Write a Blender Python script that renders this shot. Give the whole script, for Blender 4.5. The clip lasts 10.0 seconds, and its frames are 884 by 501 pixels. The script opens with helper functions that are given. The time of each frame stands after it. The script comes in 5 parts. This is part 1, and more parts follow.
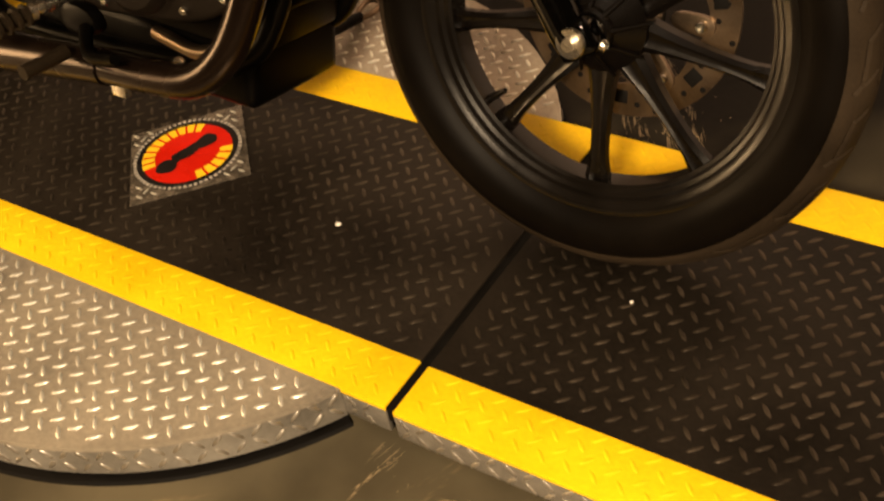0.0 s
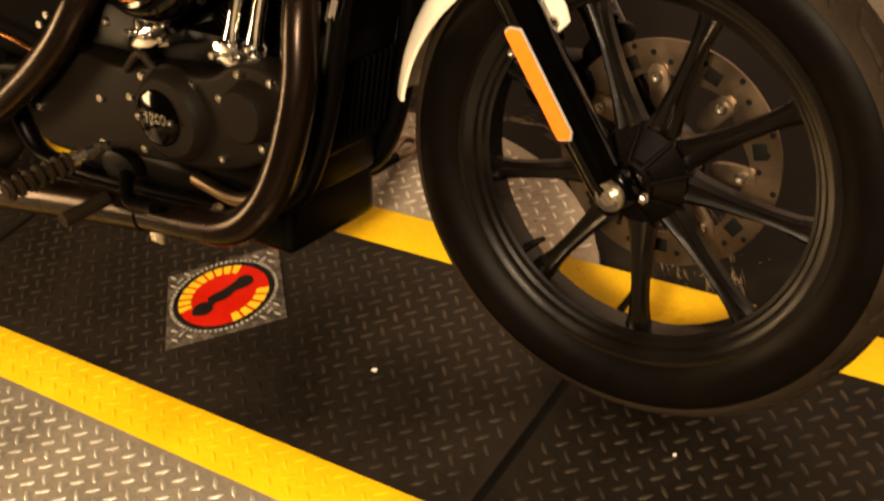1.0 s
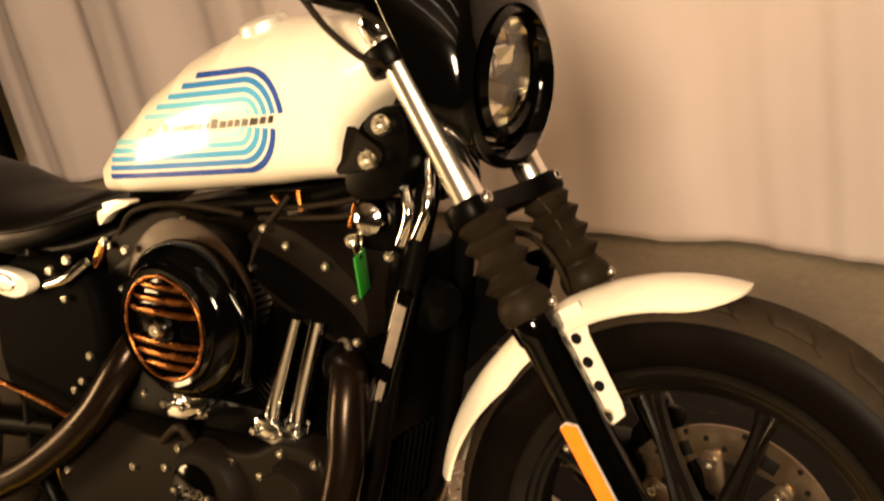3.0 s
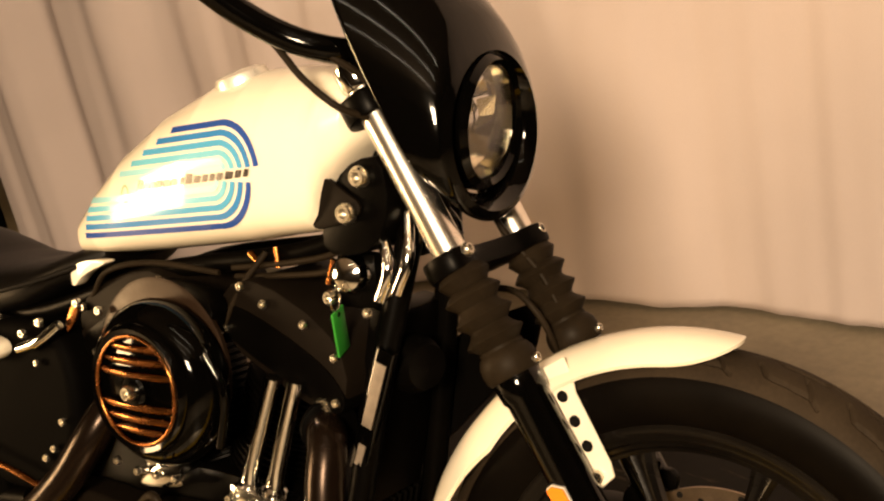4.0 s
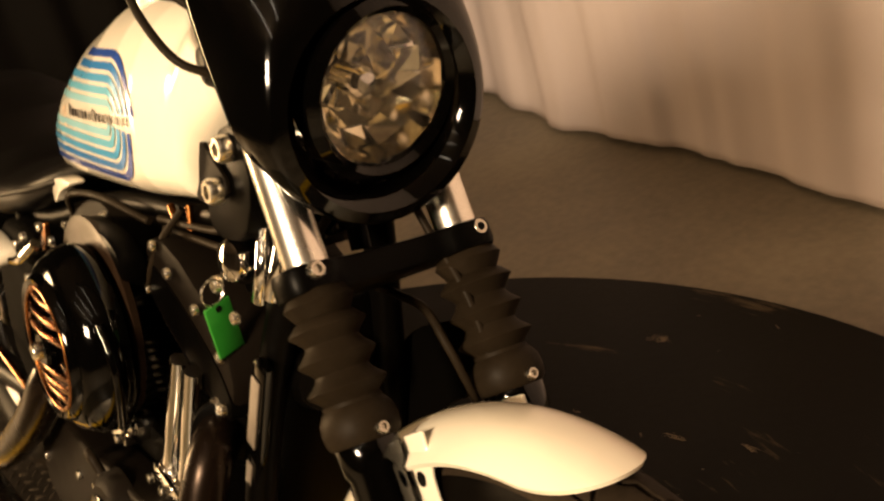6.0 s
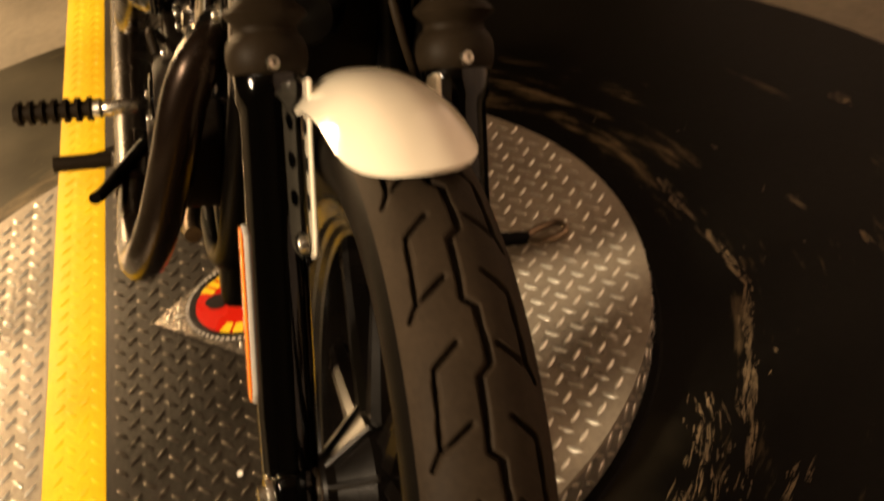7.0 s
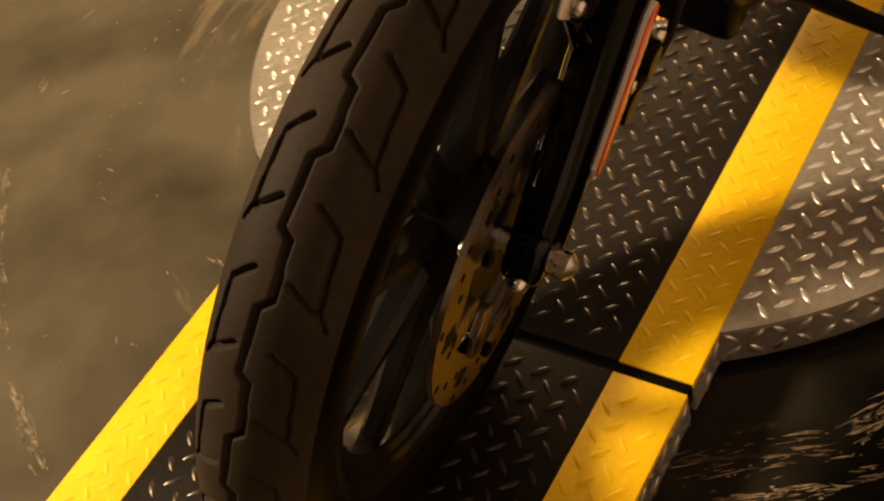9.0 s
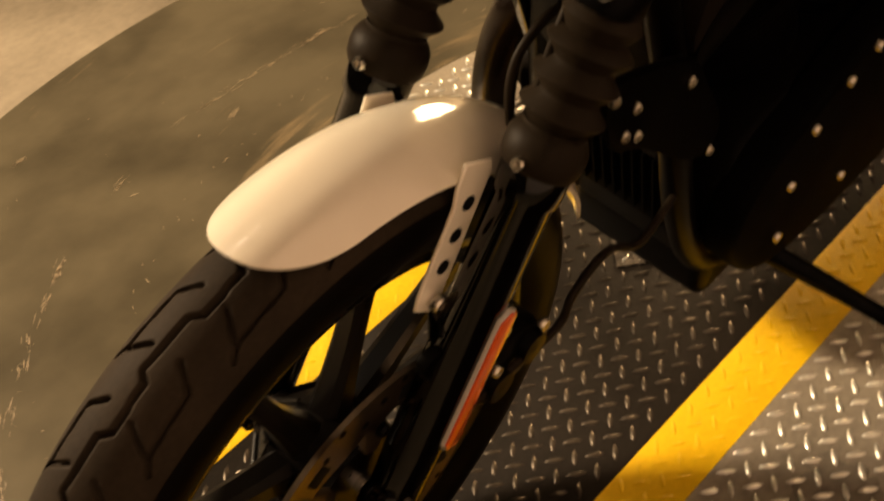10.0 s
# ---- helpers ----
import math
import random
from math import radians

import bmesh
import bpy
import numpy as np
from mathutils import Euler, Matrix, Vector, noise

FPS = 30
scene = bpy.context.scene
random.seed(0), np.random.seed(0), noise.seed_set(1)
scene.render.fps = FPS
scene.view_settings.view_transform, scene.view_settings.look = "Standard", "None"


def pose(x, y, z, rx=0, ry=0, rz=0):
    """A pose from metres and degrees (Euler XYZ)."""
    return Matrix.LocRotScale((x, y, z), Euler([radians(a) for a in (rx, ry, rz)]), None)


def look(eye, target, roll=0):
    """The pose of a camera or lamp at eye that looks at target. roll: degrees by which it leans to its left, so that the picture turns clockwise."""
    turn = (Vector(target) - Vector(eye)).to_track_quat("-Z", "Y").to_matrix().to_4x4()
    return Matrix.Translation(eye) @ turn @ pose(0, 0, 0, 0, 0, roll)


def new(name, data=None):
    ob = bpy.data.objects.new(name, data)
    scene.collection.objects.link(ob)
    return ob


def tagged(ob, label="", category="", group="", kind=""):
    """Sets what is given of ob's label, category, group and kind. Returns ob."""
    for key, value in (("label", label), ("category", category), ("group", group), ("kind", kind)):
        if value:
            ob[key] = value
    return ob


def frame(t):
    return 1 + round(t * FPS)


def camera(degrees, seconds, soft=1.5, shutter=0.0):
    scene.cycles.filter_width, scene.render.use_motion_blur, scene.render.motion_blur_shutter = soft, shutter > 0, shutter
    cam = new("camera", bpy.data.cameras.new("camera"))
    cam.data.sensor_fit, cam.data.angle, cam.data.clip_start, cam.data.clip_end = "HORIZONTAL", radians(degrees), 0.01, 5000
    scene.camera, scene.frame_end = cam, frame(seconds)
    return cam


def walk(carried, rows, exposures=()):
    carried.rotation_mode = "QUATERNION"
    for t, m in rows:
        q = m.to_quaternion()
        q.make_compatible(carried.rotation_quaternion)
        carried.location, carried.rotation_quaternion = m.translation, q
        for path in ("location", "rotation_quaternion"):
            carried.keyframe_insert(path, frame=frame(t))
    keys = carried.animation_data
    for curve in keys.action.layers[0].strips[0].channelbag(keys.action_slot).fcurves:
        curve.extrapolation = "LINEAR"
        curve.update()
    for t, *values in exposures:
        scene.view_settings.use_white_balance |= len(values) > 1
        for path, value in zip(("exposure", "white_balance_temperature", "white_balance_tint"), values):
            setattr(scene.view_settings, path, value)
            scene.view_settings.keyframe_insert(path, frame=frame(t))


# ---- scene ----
cam = camera(40.08, 10.0, soft=2.2, shutter=0.4)
PATH = [
    (0, (0.7309, -0.9555, 1.1329), (-0.0043, -0.1256, 0.1226), -12.70),
    (0.5, (0.7148, -0.9397, 1.1499), (-0.0472, -0.0807, 0.1848), -12.62),
    (1, (0.7030, -0.9247, 1.1612), (-0.0966, -0.0295, 0.2617), -12.88),
    (1.5, (0.6838, -0.9211, 1.1820), (-0.1351, 0.0098, 0.3378), -12.37),
    (2, (0.6710, -0.9134, 1.2023), (-0.1568, 0.0557, 0.4113), -12.03),
    (2.5, (0.6389, -0.8992, 1.2436), (-0.1903, 0.1204, 0.5204), -11.49),
    (3, (0.6013, -0.8777, 1.2966), (-0.2326, 0.1945, 0.6603), -11.25),
    (4.3, (0.5955, -0.7964, 1.2335), (-0.3229, 0.3817, 0.6605), -12.14),
    (4.5, (0.6221, -0.7348, 1.2292), (-0.2873, 0.3170, 0.6663), -13.82),
    (5, (0.7073, -0.5335, 1.2207), (-0.3454, 0.3482, 0.6170), -16.66),
    (5.2, (0.7097, -0.4653, 1.2386), (-0.3675, 0.3603, 0.5999), -17.49),
    (6.3, (0.7037, -0.0546, 1.1689), (-0.5103, 0.4221, 0.4279), -13.79),
    (6.5, (0.7529, 0.0140, 1.1479), (-0.4672, 0.3468, 0.3413), -12.26),
    (6.8, (0.8029, 0.1032, 1.1172), (-0.4704, 0.2986, 0.1682), -11.36),
    (7, (0.8050, 0.1583, 1.0872), (-0.4536, 0.2799, 0.1067), -11.98),
    (7.2, (0.7575, 0.2077, 1.0369), (-0.4765, 0.2345, 0.0189), -13.85),
    (7.5, (0.6983, 0.3203, 1.0300), (-0.4174, 0.1836, -0.1087), -11.22),
    (7.8, (0.6328, 0.3661, 1.0154), (-0.4194, 0.1017, -0.1605), -11.78),
    (8, (0.6500, 0.4190, 1.0156), (-0.3769, 0.0848, -0.1649), -11.88),
    (8.2, (0.6633, 0.4250, 1.0151), (-0.3147, 0.0470, -0.1935), -10.60),
    (8.5, (0.6326, 0.5075, 0.9930), (-0.2653, -0.0625, -0.2024), -15.60),
    (8.8, (0.6469, 0.5767, 1.0072), (-0.2095, -0.1162, -0.1531), -17.03),
    (9, (0.6347, 0.6269, 1.0361), (-0.1638, -0.1336, -0.1233), -18.39),
    (9.2, (0.6130, 0.6723, 1.0400), (-0.1504, -0.1480, -0.1020), -20.20),
    (9.5, (0.5600, 0.7166, 1.0864), (-0.1410, -0.1526, -0.0594), -20.34),
    (9.8, (0.4649, 0.7914, 1.1351), (-0.2551, -0.1413, 0.0527), -17.30),
    (10, (0.4095, 0.8091, 1.1536), (-0.3006, -0.1522, 0.0898), -14.60),
]
walk(cam, [(t, look(eye, target, roll)) for t, eye, target, roll in PATH])

# ---- world, lamps ----
world = bpy.data.worlds.new("world")
scene.world = world
world.use_nodes = True
world.node_tree.nodes["Background"].inputs[0].default_value = (0.9, 0.75, 0.55, 1)
world.node_tree.nodes["Background"].inputs[1].default_value = 0.0015


def area_lamp(name, eye, target, sx, sy, watts, colour):
    d = bpy.data.lights.new(name, "AREA")
    d.shape, d.size, d.size_y, d.energy, d.color = "RECTANGLE", sx, sy, watts, colour
    ob = new(name, d)
    ob.matrix_world = look(eye, target)
    return ob


area_lamp("key_lamp", (1.25, -3.0, 2.55), (-0.3, 0.2, 0.5), 0.65, 0.65, 360, (1.0, 0.735, 0.465))
area_lamp("window_lamp", (-3.9, -2.05, 1.10), (-0.6, 0.0, 0.5), 0.75, 1.3, 165, (1.0, 0.64, 0.31))
for yy in (-0.5, -1.3, -2.1):
    area_lamp("ceiling_tube_lamp", (0.7, yy, 3.24), (0.7, yy + 0.15, 0.3), 2.4, 0.02, 3.0, (1.0, 0.84, 0.62))


# ---- materials ----
def material(name, base, rough=0.5, metal=0.0, vary=0.25, scale=6.0, fine=90.0, bump=0.15, coat=0.0, rvary=0.15, spec=0.5, other=None, mix=0.5, detail_bump_dist=0.002):
    """Principled with colour variation at two scales, roughness variation and fine relief."""
    m = bpy.data.materials.new(name)
    m.use_nodes = True
    nt = m.node_tree
    nd, lk = nt.nodes, nt.links
    p = nd["Principled BSDF"]
    tc = nd.new("ShaderNodeTexCoord")
    n1 = nd.new("ShaderNodeTexNoise"); n1.inputs["Scale"].default_value = scale; n1.inputs["Detail"].default_value = 6
    n2 = nd.new("ShaderNodeTexNoise"); n2.inputs["Scale"].default_value = fine; n2.inputs["Detail"].default_value = 4
    lk.new(tc.outputs["Object"], n1.inputs["Vector"]); lk.new(tc.outputs["Object"], n2.inputs["Vector"])
    add = nd.new("ShaderNodeMath"); add.operation = "MULTIPLY_ADD"; add.inputs[1].default_value = 0.35
    lk.new(n2.outputs["Fac"], add.inputs[0]); lk.new(n1.outputs["Fac"], add.inputs[2])
    ramp = nd.new("ShaderNodeValToRGB")
    ramp.color_ramp.elements[0].position, ramp.color_ramp.elements[1].position = 0.45, 0.95
    lo = tuple(c * (1 - vary) for c in base)
    hi = tuple(min(1, c * (1 + vary)) for c in base) if other is None else tuple(b * (1 - mix) + o * mix for b, o in zip(base, other))
    ramp.color_ramp.elements[0].color = (*lo, 1)
    ramp.color_ramp.elements[1].color = (*hi, 1)
    lk.new(add.outputs[0], ramp.inputs[0]); lk.new(ramp.outputs[0], p.inputs["Base Color"])
    rr = nd.new("ShaderNodeMapRange")
    rr.inputs["From Min"].default_value, rr.inputs["From Max"].default_value = 0.3, 0.8
    rr.inputs["To Min"].default_value, rr.inputs["To Max"].default_value = max(0.02, rough - rvary), min(1, rough + rvary)
    lk.new(n1.outputs["Fac"], rr.inputs["Value"]); lk.new(rr.outputs[0], p.inputs["Roughness"])
    p.inputs["Metallic"].default_value = metal
    p.inputs["Specular IOR Level"].default_value = spec
    if coat:
        p.inputs["Coat Weight"].default_value, p.inputs["Coat Roughness"].default_value = coat, 0.05
    if bump:
        b = nd.new("ShaderNodeBump"); b.inputs["Strength"].default_value = bump; b.inputs["Distance"].default_value = detail_bump_dist
        lk.new(n2.outputs["Fac"], b.inputs["Height"]); lk.new(b.outputs[0], p.inputs["Normal"])
    return m


M_ALU = material("bare_aluminium_plate", (0.40, 0.355, 0.29), 0.36, 0.45, 0.35, 3.5, 120, 0.35, other=(0.66, 0.57, 0.43), mix=0.75, rvary=0.12)
M_SKIRT = material("dull_steel_skirt", (0.27, 0.25, 0.215), 0.4, 0.5, 0.4, 6, 120, 0.3, rvary=0.12)
M_ALUT = material("polished_tread_aluminium", (0.95, 0.90, 0.79), 0.34, 0.7, 0.12, 9, 160, 0.1, rvary=0.08)
M_RUNT = material("rubbed_black_tread", (0.085, 0.068, 0.05), 0.36, 0.8, 0.5, 7, 160, 0.1, rvary=0.08)
M_RUNTC = material("foot_worn_tread", (0.020, 0.016, 0.012), 0.36, 0.75, 0.5, 3.6, 160, 0.1, rvary=0.08, spec=0.6, other=(0.16, 0.13, 0.097), mix=0.95)
M_SEAL = material("dusty_seal", (0.10, 0.065, 0.04), 0.6, 0.0, 0.3, 60, 200, 0.1)
M_RIMB = material("semi_gloss_black_rim", (0.004, 0.0032, 0.0025), 0.22, 0.0, 0.3, 12, 160, 0.05, rvary=0.06, spec=0.3)
M_RUN = material("worn_black_paint_plate", (0.0082, 0.0062, 0.0045), 0.5, 0.0, 0.5, 4, 140, 0.25, spec=0.18, other=(0.030, 0.0225, 0.016), mix=0.6, rvary=0.12)
# darker plate tone, used on the front ramp deck
M_RUNB = material("darker_black_paint_plate", (0.0062, 0.005, 0.0038), 0.44, 0.0, 0.45, 4, 140, 0.25, spec=0.12, other=(0.020, 0.0155, 0.0115), mix=0.6, rvary=0.12)
M_YEL = material("yellow_safety_paint", (0.86, 0.53, 0.004), 0.55, 0.0, 0.20, 5, 120, 0.2, spec=0.22)
M_GAP = material("dark_joint", (0.003, 0.0025, 0.002), 0.7, 0, 0.2, 20, 100, 0.1, spec=0.1)
M_CONC = material("brown_concrete", (0.20, 0.165, 0.115), 0.6, 0, 0.35, 2.5, 45, 0.3, other=(0.33, 0.28, 0.20), mix=0.6)
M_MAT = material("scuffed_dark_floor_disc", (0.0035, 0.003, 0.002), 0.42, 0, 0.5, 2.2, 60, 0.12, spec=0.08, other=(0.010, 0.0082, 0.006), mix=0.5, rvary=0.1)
M_SCUFF = material("pale_scuff_marks", (0.27, 0.205, 0.12), 0.6, 0, 0.6, 30, 120, 0.2)


def scuff_nodes(m):
    """Pale circular drag streaks and blotches on the floor disc, round the turntable's centre."""
    nt = m.node_tree
    nd, lk = nt.nodes, nt.links
    p = nd["Principled BSDF"]
    tc = nd.new("ShaderNodeTexCoord")
    sep = nd.new("ShaderNodeSeparateXYZ"); lk.new(tc.outputs["Object"], sep.inputs[0])

    def op(kind, a, b=None):
        n = nd.new("ShaderNodeMath"); n.operation = kind
        for i, v in enumerate((a, b)):
            if v is None:
                continue
            if isinstance(v, (int, float)):
                n.inputs[i].default_value = v
            else:
                lk.new(v, n.inputs[i])
        return n.outputs[0]
    x = op("ADD", sep.outputs[0], 0.565)
    y = sep.outputs[1]
    r = op("SQRT", op("ADD", op("MULTIPLY", x, x), op("MULTIPLY", y, y)))
    a = op("ARCTAN2", y, x)
    com = nd.new("ShaderNodeCombineXYZ"); lk.new(op("MULTIPLY", r, 26.0), com.inputs[0]); lk.new(op("MULTIPLY", a, 2.6), com.inputs[1])
    n1 = nd.new("ShaderNodeTexNoise"); n1.inputs["Scale"].default_value = 1.0; n1.inputs["Detail"].default_value = 9; n1.inputs["Roughness"].default_value = 0.68
    lk.new(com.outputs[0], n1.inputs["Vector"])
    n2 = nd.new("ShaderNodeTexNoise"); n2.inputs["Scale"].default_value = 2.7; n2.inputs["Detail"].default_value = 2
    lk.new(tc.outputs["Object"], n2.inputs["Vector"])
    s = op("ADD", n1.outputs["Fac"], op("MULTIPLY", op("SUBTRACT", n2.outputs["Fac"], 0.5), 0.55))
    # a well-rubbed ring just outside the wings
    dr = op("DIVIDE", op("SUBTRACT", r, 0.70), 0.075)
    s = op("ADD", s, op("MULTIPLY", op("EXPONENT", op("MULTIPLY", op("MULTIPLY", dr, dr), -1.0)), 0.10))
    mr = nd.new("ShaderNodeMapRange"); mr.inputs["From Min"].default_value, mr.inputs["From Max"].default_value = 0.64, 0.80
    lk.new(s, mr.inputs["Value"])
    mix = nd.new("ShaderNodeMix"); mix.data_type = "RGBA"
    old = p.inputs["Base Color"].links[0].from_socket
    # a paler tone covers the -y half of the disc, with a cloudy border
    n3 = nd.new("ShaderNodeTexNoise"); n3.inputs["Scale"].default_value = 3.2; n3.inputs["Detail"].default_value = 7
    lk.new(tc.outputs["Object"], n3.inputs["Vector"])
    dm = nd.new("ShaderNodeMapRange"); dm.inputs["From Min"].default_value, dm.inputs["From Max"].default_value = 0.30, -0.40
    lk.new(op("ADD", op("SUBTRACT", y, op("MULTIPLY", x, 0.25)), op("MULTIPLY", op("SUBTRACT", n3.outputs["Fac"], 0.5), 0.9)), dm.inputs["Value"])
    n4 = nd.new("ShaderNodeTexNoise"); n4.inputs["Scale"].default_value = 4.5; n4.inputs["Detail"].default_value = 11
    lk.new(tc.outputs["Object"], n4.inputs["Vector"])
    pale_side = nd.new("ShaderNodeMix"); pale_side.data_type = "RGBA"
    lk.new(op("MULTIPLY", dm.outputs[0], op("ADD", -0.05, op("MULTIPLY", n4.outputs["Fac"], 1.7))), pale_side.inputs[0])
    lk.new(old, pale_side.inputs[6]); pale_side.inputs[7].default_value = (0.099, 0.084, 0.053, 1)
    old = pale_side.outputs[2]
    lk.new(mr.outputs[0], mix.inputs[0]); lk.new(old, mix.inputs[6]); mix.inputs[7].default_value = (0.20, 0.15, 0.085, 1)
    lk.new(mix.outputs[2], p.inputs["Base Color"])


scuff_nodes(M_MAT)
M_CURT = material("beige_cloth_curtain", (0.545, 0.465, 0.45), 0.9, 0, 0.08, 1.6, 500, 0.12, spec=0.1)
# near-black that stands for the unlit opening beside the backdrop
M_DARKSIDE = material("dark_opening_black", (0.006, 0.005, 0.004), 0.9, 0, 0.3, 2.0, 400, 0.1, spec=0.08)
M_WALL = material("shade_brown_wall", (0.030, 0.022, 0.015), 0.8, 0, 0.25, 1.2, 30, 0.1)
M_CEIL = material("dark_ceiling", (0.10, 0.08, 0.06), 0.9, 0, 0.2, 1.2, 30, 0.1)
M_TYRE = material("dusty_tread_rubber", (0.017, 0.0120, 0.0076), 0.66, 0, 0.3, 9, 220, 0.12, spec=0.06, other=(0.042, 0.0300, 0.019), mix=0.6, rvary=0.08)
M_WALLRUB = material("black_sidewall_rubber", (0.0018, 0.0013, 0.0009), 0.45, 0, 0.25, 9, 220, 0.06, spec=0.04, other=(0.0038, 0.0027, 0.0018), mix=0.6, rvary=0.06)
M_RIM = material("satin_black_wheel", (0.0022, 0.0016, 0.0012), 0.32, 0.0, 0.3, 12, 160, 0.06, rvary=0.08, spec=0.20)
M_SATIN = material("satin_black_metal", (0.0011, 0.0009, 0.0007), 0.36, 0.0, 0.3, 10, 200, 0.06, rvary=0.08, spec=0.045)
M_WRINK = material("wrinkle_black_engine", (0.0052, 0.0036, 0.0023), 0.56, 0.0, 0.25, 10, 700, 0.10, rvary=0.06, spec=0.06)
M_GLOSS = material("gloss_black_paint", (0.0007, 0.0006, 0.0005), 0.09, 0.0, 0.2, 6, 90, 0.0, coat=0.12, rvary=0.04, spec=0.16)
M_LACQ = material("polished_black_lacquer", (0.0007, 0.0006, 0.0005), 0.08, 0.0, 0.2, 6, 90, 0.0, coat=0.25, rvary=0.03, spec=0.2)
M_FTUBE = material("satin_hard_chrome", (0.88, 0.84, 0.77), 0.27, 1.0, 0.05, 8, 120, 0.0, rvary=0.04)
M_GLINT = material("bright_worn_skirt_tread", (0.86, 0.80, 0.70), 0.32, 0.95, 0.15, 9, 160, 0.1, rvary=0.08)
M_BACK = material("heat_browned_plate", (0.020, 0.011, 0.006), 0.45, 0.2, 0.3, 12, 160, 0.1, spec=0.2)
M_DULL = material("dull_black_moulding", (0.0010, 0.0008, 0.0006), 0.7, 0.0, 0.3, 10, 200, 0.06, rvary=0.06, spec=0.02)
M_PIPE = material("matte_black_exhaust", (0.0125, 0.0072, 0.0044), 0.27, 0.7, 0.25, 8, 160, 0.03, rvary=0.05, spec=0.3)
M_CHROME = material("chrome", (0.82, 0.80, 0.76), 0.10, 1.0, 0.05, 8, 120, 0.0, rvary=0.05)
M_CAP = material("satin_fuel_cap", (0.80, 0.76, 0.68), 0.32, 0.55, 0.08, 20, 120, 0.05)
M_STEEL = material("zinc_bolt_steel", (0.62, 0.58, 0.50), 0.28, 1.0, 0.15, 40, 200, 0.1, rvary=0.08)
M_ROTOR = material("ground_steel_rotor", (0.21, 0.155, 0.105), 0.36, 1.0, 0.3, 20, 300, 0.12, rvary=0.08)
M_CREAM = material("cream_white_paint", (0.80, 0.735, 0.60), 0.16, 0.0, 0.03, 4, 60, 0.0, coat=0.7, rvary=0.04)
M_SEAT = material("black_vinyl_seat", (0.0025, 0.0019, 0.0014), 0.46, 0, 0.25, 8, 260, 0.2, rvary=0.06, spec=0.20)
M_BOOT = material("black_rubber_boot", (0.0125, 0.0088, 0.0052), 0.5, 0, 0.3, 20, 200, 0.08, rvary=0.08, spec=0.05)
M_ORANGE = material("orange_reflector", (0.85, 0.20, 0.015), 0.18, 0, 0.08, 60, 260, 0.1, coat=0.6)
M_REDR = material("red_orange_reflector", (0.72, 0.10, 0.012), 0.2, 0, 0.1, 60, 260, 0.1, coat=0.6)
M_PALE = material("pale_reflector_housing", (0.55, 0.52, 0.47), 0.4, 0, 0.1, 40, 200, 0.05)
M_GREEN = material("green_plastic_tag", (0.02, 0.22, 0.02), 0.45, 0, 0.1, 40, 200, 0.05)
M_RED = material("red_print", (0.56, 0.013, 0.004), 0.32, 0, 0.15, 10, 120, 0.05)
M_BLACKP = material("black_print", (0.012, 0.010, 0.009), 0.35, 0, 0.1, 10, 120, 0.05)
M_YPRINT = material("yellow_print", (0.85, 0.55, 0.02), 0.35, 0, 0.1, 20, 120, 0.05)
M_LABEL = material("grey_printed_label", (0.17, 0.14, 0.11), 0.4, 0, 0.2, 60, 200, 0.05)
M_BLUES = [material("stripe_blue_%s" % n, c, 0.2, 0, 0.04, 6, 60, 0.0, coat=0.6, rvary=0.03) for n, c in
           (("navy", (0.025, 0.07, 0.30)), ("royal", (0.04, 0.20, 0.48)), ("azure", (0.08, 0.34, 0.58)), ("sky", (0.15, 0.47, 0.62)), ("pale", (0.30, 0.60, 0.66)))]
M_INK = material("dark_lettering", (0.03, 0.025, 0.025), 0.3, 0, 0.1, 40, 100, 0.0)
M_SHIELD = material("copper_emblem_line", (0.65, 0.30, 0.10), 0.4, 0, 0.1, 40, 100, 0.0)
# bronze tone; on the louvres it paints warm light reflected in gloss black
M_BRONZE_REFL = material("bronze_and_warm_reflection", (0.24, 0.092, 0.025), 0.27, 1.0, 0.2, 30, 200, 0.03)

GLASS = bpy.data.materials.new("headlight_glass")
GLASS.use_nodes = True
_n, _l = GLASS.node_tree.nodes, GLASS.node_tree.links
_n.remove(_n["Principled BSDF"])
_t, _g, _x = _n.new("ShaderNodeBsdfTransparent"), _n.new("ShaderNodeBsdfGlossy"), _n.new("ShaderNodeMixShader")
_g.inputs["Roughness"].default_value, _x.inputs[0].default_value = 0.02, 0.05
_l.new(_t.outputs[0], _x.inputs[1]); _l.new(_g.outputs[0], _x.inputs[2])
_l.new(_x.outputs[0], _n["Material Output"].inputs[0])


# ---- mesh helpers ----
def mesh_of(name, verts, faces, mat, smooth=True, angle=None):
    me = bpy.data.meshes.new(name)
    me.from_pydata([tuple(v) for v in verts], [], faces)
    me.materials.append(mat)
    bm = bmesh.new(); bm.from_mesh(me)
    bmesh.ops.recalc_face_normals(bm, faces=bm.faces)
    if smooth:
        lim = radians(angle if angle else 40)
        for f in bm.faces:
            f.smooth = True
        for e in bm.edges:
            if len(e.link_faces) == 2 and e.calc_face_angle(0) > lim:
                e.smooth = False
    bm.to_mesh(me); bm.free()
    return me


def part(name, me, parent, label=""):
    ob = new(name, me)
    ob.parent = parent
    if label:
        tagged(ob, label)
    return ob


def thing(name, me, label, category, kind="", group=""):
    return tagged(new(name, me), label, category, group, kind)


